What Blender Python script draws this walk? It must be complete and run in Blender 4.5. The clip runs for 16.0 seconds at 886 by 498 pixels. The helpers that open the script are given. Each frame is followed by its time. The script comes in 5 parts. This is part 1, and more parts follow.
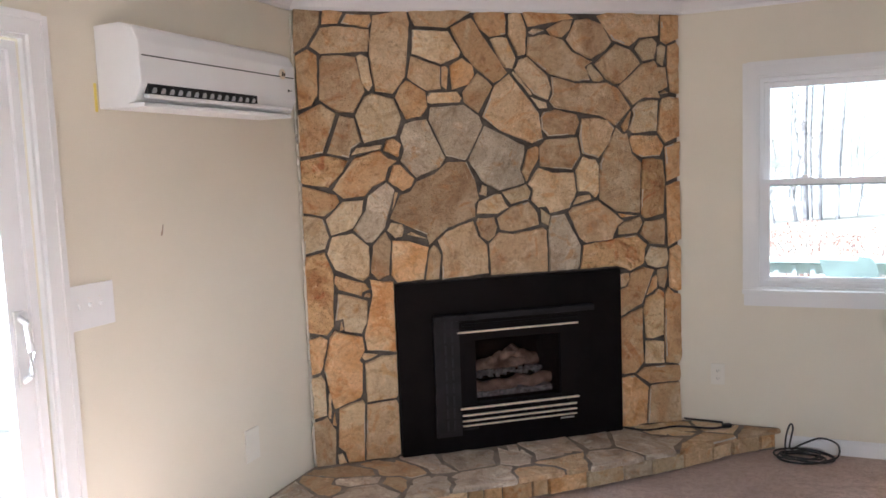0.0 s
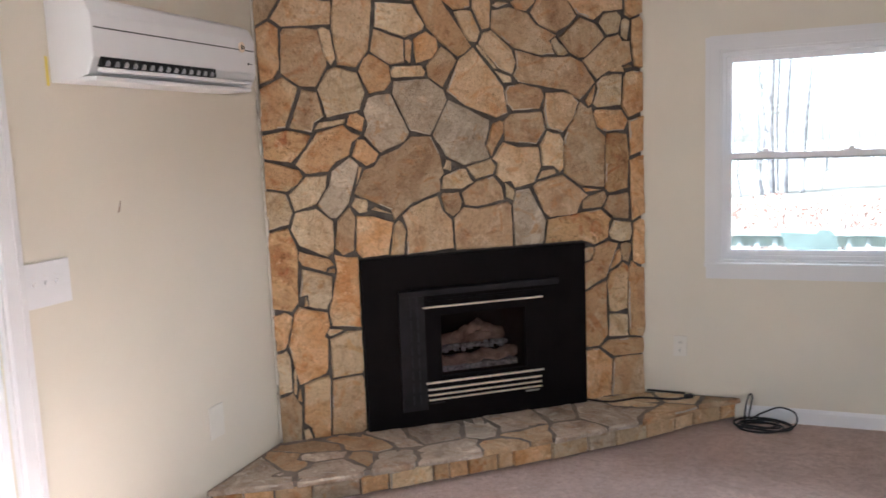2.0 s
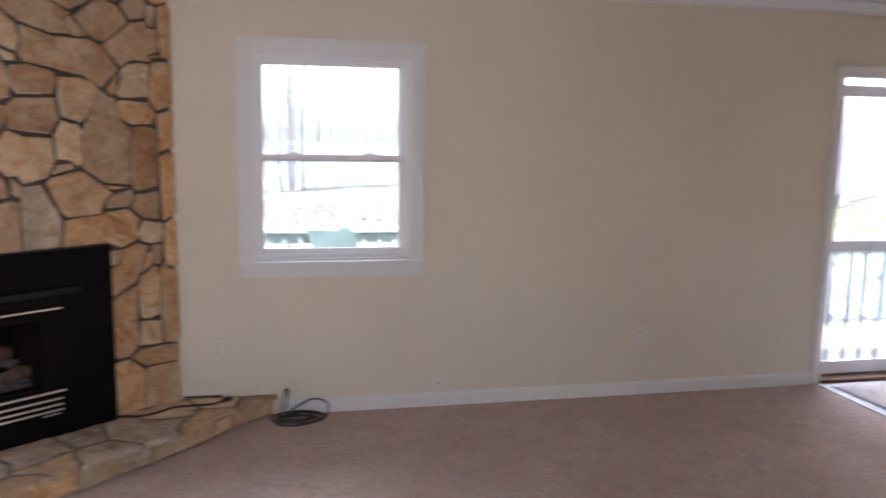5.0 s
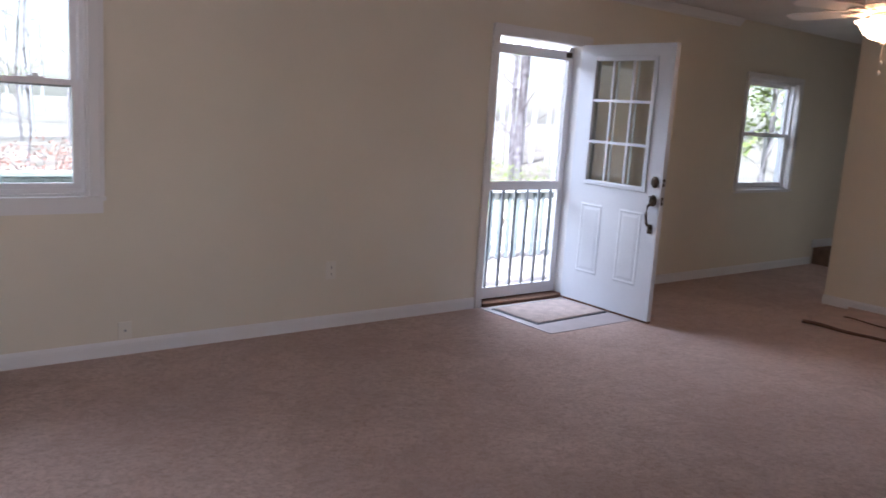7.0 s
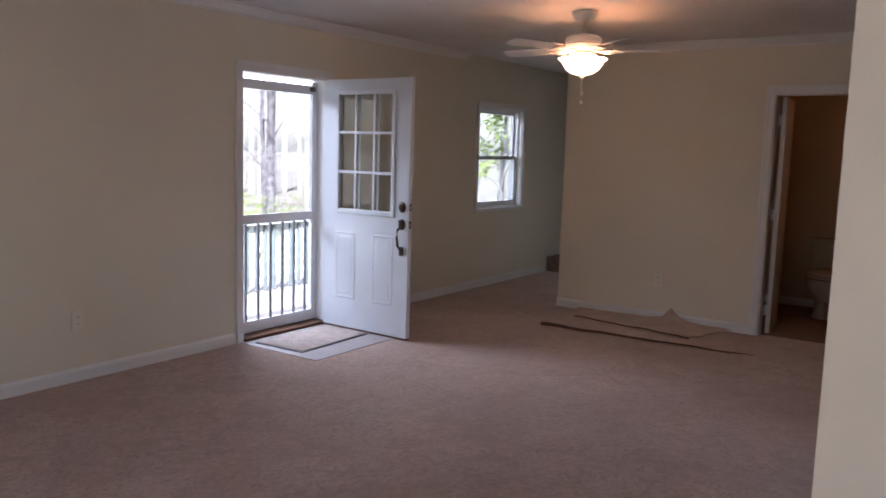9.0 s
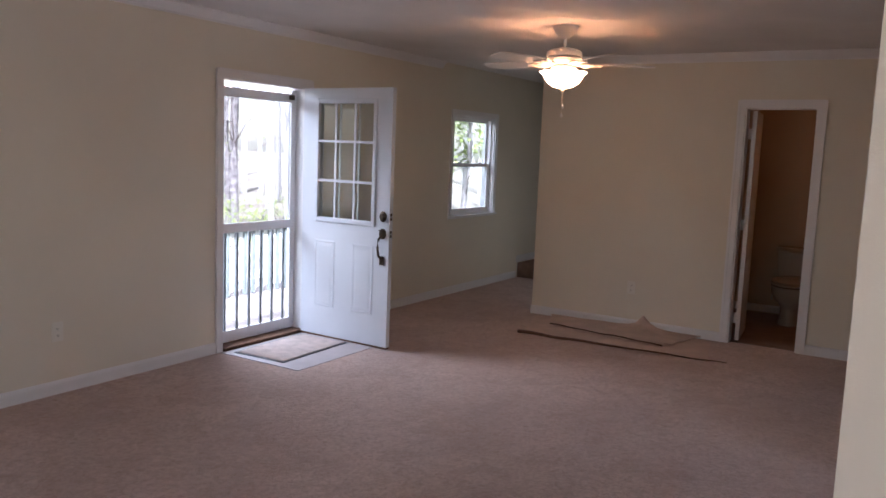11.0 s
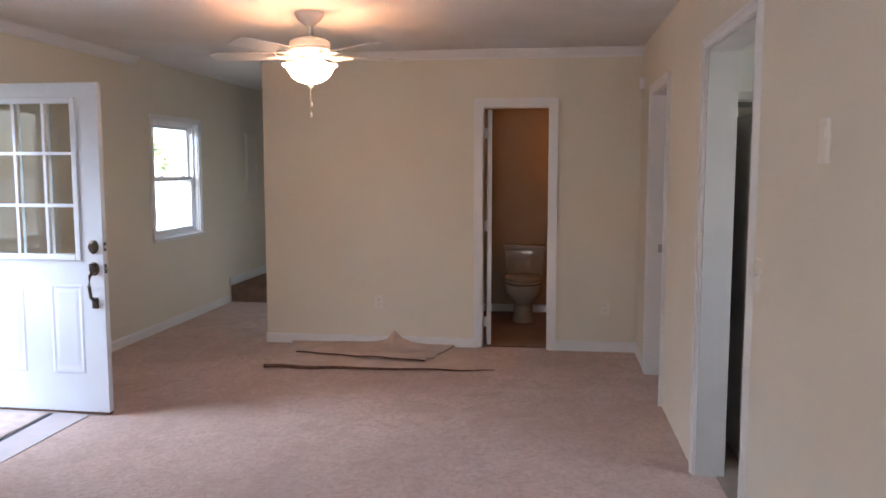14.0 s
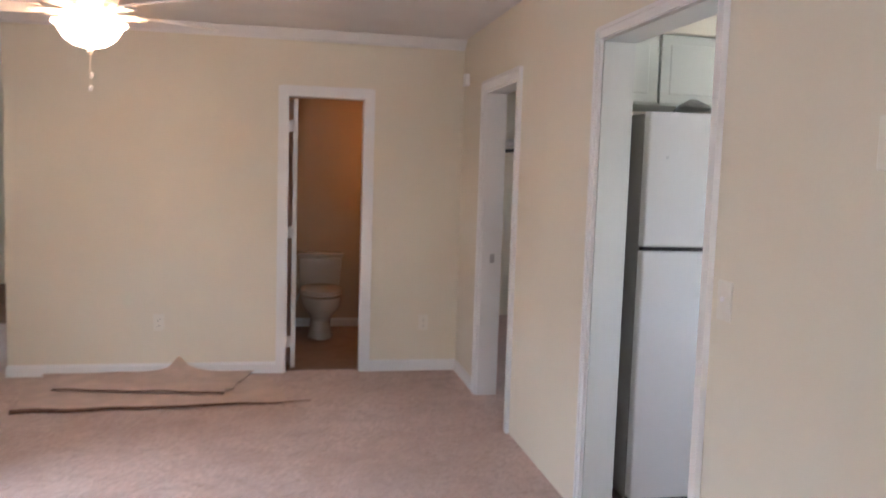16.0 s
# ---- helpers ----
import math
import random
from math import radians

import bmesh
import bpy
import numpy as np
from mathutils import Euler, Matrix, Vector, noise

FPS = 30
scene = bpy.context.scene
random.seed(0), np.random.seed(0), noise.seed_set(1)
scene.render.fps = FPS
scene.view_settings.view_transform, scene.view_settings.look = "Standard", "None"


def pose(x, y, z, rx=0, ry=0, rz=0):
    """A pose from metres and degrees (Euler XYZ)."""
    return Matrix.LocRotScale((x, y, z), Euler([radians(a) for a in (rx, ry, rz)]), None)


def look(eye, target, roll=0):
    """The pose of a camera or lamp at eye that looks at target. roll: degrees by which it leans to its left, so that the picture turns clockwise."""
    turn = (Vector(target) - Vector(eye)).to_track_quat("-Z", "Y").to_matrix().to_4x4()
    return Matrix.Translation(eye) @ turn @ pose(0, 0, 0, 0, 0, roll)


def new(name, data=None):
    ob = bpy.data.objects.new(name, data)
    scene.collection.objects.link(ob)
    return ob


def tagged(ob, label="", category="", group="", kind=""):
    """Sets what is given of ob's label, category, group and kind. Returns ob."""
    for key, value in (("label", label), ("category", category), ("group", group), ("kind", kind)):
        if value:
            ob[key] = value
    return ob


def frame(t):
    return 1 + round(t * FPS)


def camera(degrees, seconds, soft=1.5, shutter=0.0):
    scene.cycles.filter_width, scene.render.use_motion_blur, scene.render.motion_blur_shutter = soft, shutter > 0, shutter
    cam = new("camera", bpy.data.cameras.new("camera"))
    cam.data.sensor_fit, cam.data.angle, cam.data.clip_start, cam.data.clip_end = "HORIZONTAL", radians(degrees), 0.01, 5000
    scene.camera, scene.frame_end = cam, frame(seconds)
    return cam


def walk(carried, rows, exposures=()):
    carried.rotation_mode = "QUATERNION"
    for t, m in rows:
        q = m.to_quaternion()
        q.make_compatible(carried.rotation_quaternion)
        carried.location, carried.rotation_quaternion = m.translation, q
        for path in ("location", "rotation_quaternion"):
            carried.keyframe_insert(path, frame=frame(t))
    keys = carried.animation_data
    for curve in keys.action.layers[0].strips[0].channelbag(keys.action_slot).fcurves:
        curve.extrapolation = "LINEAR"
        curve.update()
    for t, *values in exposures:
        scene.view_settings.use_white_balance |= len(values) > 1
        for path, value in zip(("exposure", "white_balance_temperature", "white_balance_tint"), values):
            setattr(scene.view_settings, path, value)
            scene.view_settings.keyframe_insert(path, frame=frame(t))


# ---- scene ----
cam = camera(58.2, 16.0, 1.6, 0.5)
PATH = [
    (0, (2.224, -4.699, 1.632), (1.443, -2.868, 1.433), -2.2),
    (0.5, (2.227, -4.701, 1.631), (1.446, -2.87, 1.436), -2.2),
    (1, (2.24, -4.705, 1.633), (1.452, -2.879, 1.421), -2.7),
    (1.5, (2.24, -4.697, 1.633), (1.475, -2.865, 1.385), -2.8),
    (2, (2.256, -4.681, 1.632), (1.541, -2.831, 1.367), -2.3),
    (2.3, (2.265, -4.682, 1.621), (1.629, -2.802, 1.368), -0.9),
    (2.5, (2.327, -4.635, 1.625), (1.744, -2.741, 1.357), -0.9),
    (3, (2.376, -4.62, 1.603), (1.81, -2.718, 1.357), -0.3),
    (3.5, (2.395, -4.614, 1.605), (1.804, -2.719, 1.365), 0.2),
    (4, (2.404, -4.601, 1.636), (1.911, -2.681, 1.369), 1.1),
    (4.5, (2.296, -4.635, 1.622), (2.271, -2.655, 1.34), 1.6),
    (5, (2.191, -4.557, 1.646), (2.619, -2.625, 1.356), 1.0),
    (5.2, (2.215, -4.578, 1.647), (2.776, -2.68, 1.358), 1.2),
    (7.3, (1.851, -4.479, 1.469), (3.141, -2.983, 1.15), 4.0),
    (7.5, (1.849, -4.526, 1.472), (3.174, -3.056, 1.185), 4.0),
    (8, (1.863, -4.57, 1.478), (3.235, -3.142, 1.197), 4.0),
    (8.5, (1.857, -4.588, 1.511), (3.383, -3.319, 1.264), 3.8),
    (9, (1.766, -4.619, 1.517), (3.403, -3.499, 1.267), 1.7),
    (9.2, (1.703, -4.592, 1.496), (3.362, -3.501, 1.259), 1.9),
    (11.3, (1.643, -4.441, 1.591), (3.356, -3.438, 1.339), 2.4),
    (11.5, (1.693, -4.374, 1.561), (3.438, -3.428, 1.319), 3.2),
    (12, (1.748, -4.303, 1.541), (3.536, -3.472, 1.206), 4.2),
    (12.5, (1.792, -4.046, 1.549), (3.698, -3.5, 1.28), 1.6),
    (13, (1.83, -3.906, 1.553), (3.763, -3.499, 1.24), 0.9),
    (13.5, (1.952, -3.744, 1.51), (3.892, -3.363, 1.211), 1.0),
    (14, (2.148, -3.617, 1.536), (4.121, -3.359, 1.334), -0.0),
    (14.5, (2.345, -3.462, 1.519), (4.319, -3.3, 1.248), 2.1),
    (15, (2.515, -3.267, 1.523), (4.497, -3.421, 1.306), -2.3),
    (15.5, (2.683, -3.096, 1.533), (4.638, -3.385, 1.231), 1.3),
    (16, (2.91, -3.058, 1.51), (4.862, -3.449, 1.323), 1.8),
]
walk(cam, [(t, look(eye, target, roll)) for t, eye, target, roll in PATH],
     [(0.0, 3.55, 5830, 9), (3.0, 3.54, 5830, 10), (5.2, 3.22, 5880, 16), (7.3, 2.78, 5900, 19), (9.2, 2.7, 5950, 19), (11.3, 2.94, 5930, 19), (12.5, 3.2, 5860, 19), (14.0, 3.88, 5740, 14), (16.0, 4.40, 5640, 11)])

# ---- light ----
world = bpy.data.worlds.new("sky")
scene.world = world
world.use_nodes = True
wn = world.node_tree
sky = wn.nodes.new("ShaderNodeTexSky")
sky.sky_type, sky.sun_disc = "NISHITA", False
sky.sun_elevation, sky.sun_rotation = radians(50.2), radians(233)
sky.dust_density, sky.air_density = 1.2, 1.0
soft_sky = wn.nodes.new("ShaderNodeHueSaturation")
soft_sky.inputs["Saturation"].default_value = 0.6
wn.links.new(sky.outputs[0], soft_sky.inputs["Color"])
wn.links.new(soft_sky.outputs[0], wn.nodes["Background"].inputs[0])
wn.nodes["Background"].inputs[1].default_value = 0.11


def lamp(name, kind, m, power, color=(1, 1, 1), **more):
    ob = new(name, bpy.data.lights.new(name, kind))
    ob.data.energy, ob.data.color = power, color
    for k, v in more.items():
        if k == "size":
            ob.data.size = v
        if k == "size_y":
            ob.data.shape, ob.data.size_y = "RECTANGLE", v
        if k == "radius":
            ob.data.shadow_soft_size = v
        if k == "angle":
            ob.data.angle = radians(v)
    ob.matrix_world = m
    return ob


lamp("sun", "SUN", look((-8, -6, 12), (0, 0, 0)), 4.8, (0.89, 0.955, 1.0), angle=1.5)
# daylight lamps at openings the walk never looks through; both south windows are added
lamp("slider_daylight", "AREA", look((0.03, -3.75, 1.08), (3, -3.75, 1.0)), 0.075, (0.93, 0.97, 1.0), size=1.65, size_y=1.85)
# fill lamps in made-up windows, added to brighten the room and kitchen
lamp("south_fill_light", "AREA", look((2.8, -6.72, 1.5), (2.8, -3, 1.2)), 1.8, (0.90, 0.93, 1.0), size=1.2, size_y=1.1)
lamp("kitchen_fill_light", "AREA", look((4.9, -6.72, 1.52), (4.9, -3, 1.4)), 0.14, (0.95, 0.98, 1.0), size=1.3, size_y=0.9)
# area lamp over the deck, out of view, added to boost the northern sky
lamp("deck_fill_light", "AREA", look((5.5, 2.8, 3.1), (5.5, 1.0, 0.0)), 92, (0.82, 0.91, 1.0), size=7, size_y=1.8)

# ---- materials ----


def material(name, color, rough=0.6, metal=0.0, vary=0.0, scale=6.0, bump=0.0, bump_scale=60.0, second=None,
             per_object=0.0, gloss=0.5, stain=None):
    """A procedural surface: a base colour with broad and fine variation, and fine relief."""
    m = bpy.data.materials.new(name)
    m.use_nodes = True
    n, l = m.node_tree.nodes, m.node_tree.links
    b = n["Principled BSDF"]
    b.inputs["Roughness"].default_value, b.inputs["Metallic"].default_value = rough, metal
    b.inputs["Specular IOR Level"].default_value = gloss
    b.inputs["Base Color"].default_value = (*color, 1)
    co = n.new("ShaderNodeTexCoord")
    if vary or second:
        big = n.new("ShaderNodeTexNoise")
        big.inputs["Scale"].default_value, big.inputs["Detail"].default_value = scale, 6
        l.new(co.outputs["Object"], big.inputs["Vector"])
        ramp = n.new("ShaderNodeValToRGB")
        ramp.color_ramp.elements[0].position, ramp.color_ramp.elements[1].position = 0.32, 0.68
        low = [c * (1 - vary) for c in color]
        ramp.color_ramp.elements[0].color = (*low, 1)
        ramp.color_ramp.elements[1].color = (*(second or [min(1, c * (1 + vary * 0.6)) for c in color]), 1)
        l.new(big.outputs["Fac"], ramp.inputs["Fac"])
        out = ramp.outputs["Color"]
        if stain:
            sp = n.new("ShaderNodeTexNoise")
            sp.inputs["Scale"].default_value, sp.inputs["Detail"].default_value = stain[1], 3
            l.new(co.outputs["Object"], sp.inputs["Vector"])
            r2 = n.new("ShaderNodeValToRGB")
            r2.color_ramp.elements[0].position, r2.color_ramp.elements[1].position = stain[2], stain[2] + 0.12
            l.new(sp.outputs["Fac"], r2.inputs["Fac"])
            mx = n.new("ShaderNodeMix")
            mx.data_type = "RGBA"
            mx.inputs[7].default_value = (*stain[0], 1)
            l.new(r2.outputs["Color"], mx.inputs[0])
            l.new(out, mx.inputs[6])
            out = mx.outputs[2]
        if per_object:
            info = n.new("ShaderNodeObjectInfo")
            hue = n.new("ShaderNodeHueSaturation")
            mr = n.new("ShaderNodeMapRange")
            mr.inputs[3].default_value, mr.inputs[4].default_value = 1 - per_object, 1 + per_object
            l.new(info.outputs["Random"], mr.inputs[0])
            l.new(mr.outputs[0], hue.inputs["Value"])
            l.new(out, hue.inputs["Color"])
            out = hue.outputs[0]
        l.new(out, b.inputs["Base Color"])
    if bump:
        fine = n.new("ShaderNodeTexNoise")
        fine.inputs["Scale"].default_value, fine.inputs["Detail"].default_value = bump_scale, 5
        l.new(co.outputs["Object"], fine.inputs["Vector"])
        bp = n.new("ShaderNodeBump")
        bp.inputs["Strength"].default_value, bp.inputs["Distance"].default_value = bump, 0.01
        l.new(fine.outputs["Fac"], bp.inputs["Height"])
        l.new(bp.outputs[0], b.inputs["Normal"])
    return m


def glowing(name, color, strength):
    m = bpy.data.materials.new(name)
    m.use_nodes = True
    b = m.node_tree.nodes["Principled BSDF"]
    b.inputs["Base Color"].default_value = (*color, 1)
    b.inputs["Emission Color"].default_value, b.inputs["Emission Strength"].default_value = (*color, 1), strength
    return m


def glass(name, tint=(1, 1, 1), base=0.04):
    m = bpy.data.materials.new(name)
    m.use_nodes = True
    n, l = m.node_tree.nodes, m.node_tree.links
    clear, gloss, mix, fr = (n.new("ShaderNodeBsdfTransparent"), n.new("ShaderNodeBsdfGlossy"),
                             n.new("ShaderNodeMixShader"), n.new("ShaderNodeLayerWeight"))
    steep, add = n.new("ShaderNodeMath"), n.new("ShaderNodeMath")
    steep.operation, add.operation, add.use_clamp = "POWER", "MULTIPLY_ADD", True
    steep.inputs[1].default_value, add.inputs[1].default_value, add.inputs[2].default_value = 5.0, 0.7, base
    clear.inputs[0].default_value = (*tint, 1)
    gloss.inputs["Roughness"].default_value = 0.02
    fr.inputs[0].default_value = 0.5
    l.new(fr.outputs["Facing"], steep.inputs[0])
    l.new(steep.outputs[0], add.inputs[0])
    l.new(add.outputs[0], mix.inputs[0])
    l.new(clear.outputs[0], mix.inputs[1])
    l.new(gloss.outputs[0], mix.inputs[2])
    l.new(mix.outputs[0], n["Material Output"].inputs[0])
    return m


WALL = material("cream_wall_paint", (0.70, 0.64, 0.528), 0.55, vary=0.04, scale=1.3, bump=0.12, bump_scale=180)
CEIL = material("white_ceiling_paint", (0.74, 0.72, 0.70), 0.8, vary=0.05, scale=2, bump=0.3, bump_scale=120)
TRIM = material("white_gloss_trim", (0.74, 0.725, 0.72), 0.3, vary=0.02, scale=3, bump=0.03, bump_scale=60)
VINYL = material("white_vinyl", (0.78, 0.77, 0.78), 0.35, vary=0.02, scale=5)
LOUVRE = material("grey_louvre_plastic", (0.40, 0.38, 0.38), 0.4)
CREAMPLASTIC = material("cream_plastic", (0.72, 0.68, 0.60), 0.4, vary=0.02, scale=8)
PLASTIC = material("white_plastic", (0.76, 0.75, 0.75), 0.3, vary=0.02, scale=8)
DOORPAINT = material("white_door_paint", (0.62, 0.64, 0.68), 0.35, vary=0.03, scale=4, bump=0.04, bump_scale=90)


def pile(name, base, light, dark):
    """Cut pile: broad worn patches, soft brushed tufts and a fine weave of fibres."""
    m = material(name, base, 0.95, vary=0.08, scale=1.1, second=light, gloss=0.08)
    n, l = m.node_tree.nodes, m.node_tree.links
    p = n["Principled BSDF"]
    was = p.inputs["Base Color"].links[0].from_socket
    co = n.new("ShaderNodeTexCoord")

    def texture(scale, detail, rough, distort=0.0):
        t = n.new("ShaderNodeTexNoise")
        t.inputs["Scale"].default_value, t.inputs["Detail"].default_value = scale, detail
        t.inputs["Roughness"].default_value, t.inputs["Distortion"].default_value = rough, distort
        l.new(co.outputs["Object"], t.inputs["Vector"])
        return t.outputs["Fac"]

    for scale, detail, rough, distort, amount, lo, hi in ((3.2, 4, 0.6, 1.4, 0.40, 0.46, 0.64), (11.0, 5, 0.7, 1.6, 0.42, 0.50, 0.64), (34.0, 8, 0.85, 0.8, 0.85, 0.44, 0.62)):
        ramp = n.new("ShaderNodeMapRange")
        ramp.inputs[1].default_value, ramp.inputs[2].default_value, ramp.inputs[3].default_value, ramp.inputs[4].default_value = lo, hi, 0.0, amount
        l.new(texture(scale, detail, rough, distort), ramp.inputs[0])
        x = n.new("ShaderNodeMix")
        x.data_type = "RGBA"
        x.inputs[7].default_value = (*dark, 1)
        l.new(ramp.outputs[0], x.inputs[0])
        l.new(was, x.inputs[6])
        was = x.outputs[2]
    l.new(was, p.inputs["Base Color"])
    bp = n.new("ShaderNodeBump")
    bp.inputs["Strength"].default_value, bp.inputs["Distance"].default_value = 0.8, 0.022
    l.new(texture(34.0, 8, 0.75, 0.8), bp.inputs["Height"])
    l.new(bp.outputs[0], p.inputs["Normal"])
    p.inputs["Sheen Weight"].default_value, p.inputs["Sheen Roughness"].default_value = 0.22, 0.45
    return m


CARPET = pile("pink_beige_carpet", (0.62, 0.452, 0.39), (0.72, 0.55, 0.48), (0.42, 0.285, 0.225))
# kitchen jamb lining, darker and greener than the white trim
JAMB = material("grey_green_jamb", (0.47, 0.47, 0.445), 0.5, vary=0.05, scale=3, bump=0.05, bump_scale=90)
TANWALL = material("tan_wall_paint", (0.46, 0.35, 0.25), 0.6, vary=0.04, scale=3, bump=0.05, bump_scale=200)
BATHFLOOR = material("shade_brown_bathroom_floor", (0.26, 0.17, 0.13), 0.5, vary=0.15, scale=8)
CARPET_STAIR = material("brown_stair_carpet", (0.29, 0.19, 0.145), 0.95, vary=0.2, scale=14, bump=1, bump_scale=400, gloss=0.1)
BACKING = material("brown_carpet_backing", (0.16, 0.09, 0.06), 0.9, vary=0.3, scale=20, bump=0.5, bump_scale=200, gloss=0.1)
REMNANT = material("tan_carpet_remnant", (0.66, 0.50, 0.42), 0.95, vary=0.12, scale=6, bump=0.8, bump_scale=350, gloss=0.1)
REMNANT2 = material("rubbed_brown_scuff", (0.34, 0.25, 0.18), 0.9, vary=0.3, scale=40)
MAT_PAD = material("beige_mat_carpet", (0.60, 0.49, 0.44), 0.95, vary=0.15, scale=12, bump=1, bump_scale=300, gloss=0.1)
VINYLFLOOR = material("pale_sheet_vinyl", (0.27, 0.22, 0.18), 0.35, vary=0.1, scale=8, bump=0.05)
MORTAR = material("dark_mortar", (0.135, 0.115, 0.095), 0.95, vary=0.35, scale=18, bump=1.0, bump_scale=90, gloss=0.2)
GROUT = material("grey_hearth_grout", (0.26, 0.215, 0.175), 0.9, vary=0.3, scale=14, bump=0.8, bump_scale=80, gloss=0.3)


def stone(name, dark, mid, light, vein, rough=0.72, pits=0.25):
    """Split fieldstone: drifting colour bands, pale crust and rusty veins, pitted and grainy, different on every stone."""
    m = bpy.data.materials.new(name)
    m.use_nodes = True
    n, l = m.node_tree.nodes, m.node_tree.links
    p = n["Principled BSDF"]
    p.inputs["Roughness"].default_value, p.inputs["Specular IOR Level"].default_value = rough, 0.35
    co, info, off = n.new("ShaderNodeTexCoord"), n.new("ShaderNodeObjectInfo"), n.new("ShaderNodeVectorMath")
    scaled = n.new("ShaderNodeMath")
    scaled.operation, scaled.inputs[1].default_value = "MULTIPLY", 37.0
    off.operation = "ADD"
    l.new(info.outputs["Random"], scaled.inputs[0])
    l.new(co.outputs["Object"], off.inputs[0])
    l.new(scaled.outputs[0], off.inputs[1])

    def texture(scale, detail, distortion=0.0, roughness=0.6):
        t = n.new("ShaderNodeTexNoise")
        t.inputs["Scale"].default_value, t.inputs["Detail"].default_value = scale, detail
        t.inputs["Distortion"].default_value, t.inputs["Roughness"].default_value = distortion, roughness
        l.new(off.outputs[0], t.inputs["Vector"])
        return t.outputs["Fac"]

    def ramp(source, stops):
        c = n.new("ShaderNodeValToRGB")
        while len(c.color_ramp.elements) < len(stops):
            c.color_ramp.elements.new(0.5)
        for e, (at, col) in zip(c.color_ramp.elements, stops):
            e.position, e.color = at, (*col, 1) if len(col) == 3 else col
        l.new(source, c.inputs[0])
        return c.outputs[0]

    def mix(fac, a, c, kind="MIX", amount=None):
        x = n.new("ShaderNodeMix")
        x.data_type, x.blend_type = "RGBA", kind
        if amount is None:
            l.new(fac, x.inputs[0])
        else:
            x.inputs[0].default_value = amount
        l.new(a, x.inputs[6])
        if isinstance(c, tuple):
            x.inputs[7].default_value = (*c, 1)
        else:
            l.new(c, x.inputs[7])
        return x.outputs[2]

    body = ramp(texture(4.0, 7, 1.2, 0.55), ((0.36, dark), (0.46, mid), (0.54, mid), (0.63, light)))
    veins = ramp(texture(5.0, 6, 3.0), ((0.55, (0, 0, 0)), (0.66, (0.75, 0.75, 0.75))))
    body = mix(veins, body, vein)
    crust = ramp(texture(16.0, 8, 0.8, 0.7), ((0.58, (0, 0, 0)), (0.70, (0.6, 0.6, 0.6))))
    body = mix(crust, body, tuple(min(0.8, c * 1.25 + 0.06) for c in light))
    grain = ramp(texture(60.0, 4, 0, 0.7), ((0.30, (0.80, 0.78, 0.76)), (0.60, (1.05, 1.05, 1.05))))
    body = mix(None, body, grain, "MULTIPLY", 0.7)
    flecks = ramp(texture(38.0, 3, 0.4, 0.5), ((0.60, (1.0, 1.0, 1.0)), (0.67, (0.52, 0.45, 0.38))))
    body = mix(None, body, flecks, "MULTIPLY", 0.25 + 0.3 * pits)
    stains = ramp(texture(10.0, 7, 1.0, 0.65), ((0.54, (1.0, 1.0, 1.0)), (0.61, (0.72, 0.62, 0.52)), (0.72, (0.50, 0.40, 0.32))))
    body = mix(None, body, stains, "MULTIPLY", 0.55)
    turn, squash, angle, layers = n.new("ShaderNodeVectorRotate"), n.new("ShaderNodeMapping"), n.new("ShaderNodeMath"), n.new("ShaderNodeTexNoise")
    turn.rotation_type, angle.operation, angle.inputs[1].default_value = "Y_AXIS", "MULTIPLY", 25.0
    squash.inputs["Scale"].default_value = (1.0, 1.0, 3.2)
    layers.inputs["Scale"].default_value, layers.inputs["Detail"].default_value, layers.inputs["Roughness"].default_value = 7.0, 8, 0.7
    l.new(info.outputs["Random"], angle.inputs[0])
    l.new(angle.outputs[0], turn.inputs["Angle"])
    l.new(off.outputs[0], turn.inputs["Vector"])
    l.new(turn.outputs[0], squash.inputs["Vector"])
    l.new(squash.outputs[0], layers.inputs["Vector"])
    streaks = ramp(layers.outputs["Fac"], ((0.32, (0.62, 0.54, 0.47)), (0.45, (1.0, 1.0, 1.0)), (0.56, (1.03, 1.03, 1.03)), (0.68, (1.25, 1.25, 1.24))))
    body = mix(None, body, streaks, "MULTIPLY", 0.55)
    hue, spread = n.new("ShaderNodeHueSaturation"), n.new("ShaderNodeMapRange")
    spread.inputs[3].default_value, spread.inputs[4].default_value = 0.92, 1.38
    hue.inputs["Saturation"].default_value = 0.95
    l.new(info.outputs["Random"], spread.inputs[0])
    l.new(spread.outputs[0], hue.inputs["Value"])
    l.new(body, hue.inputs["Color"])
    l.new(hue.outputs[0], p.inputs["Base Color"])
    relief, coarse, both = n.new("ShaderNodeBump"), texture(18.0, 8, 0.6, 0.65), n.new("ShaderNodeMath")
    both.operation, both.inputs[1].default_value = "MULTIPLY_ADD", 1.0 + pits
    l.new(coarse, both.inputs[0])
    seams = n.new("ShaderNodeMath")
    seams.operation, seams.inputs[1].default_value = "MULTIPLY_ADD", 0.9
    l.new(layers.outputs["Fac"], seams.inputs[0])
    l.new(texture(70.0, 4, 0, 0.7), seams.inputs[2])
    l.new(seams.outputs[0], both.inputs[2])
    relief.inputs["Strength"].default_value, relief.inputs["Distance"].default_value = 1.0, 0.012
    l.new(both.outputs[0], relief.inputs["Height"])
    l.new(relief.outputs[0], p.inputs["Normal"])
    return m


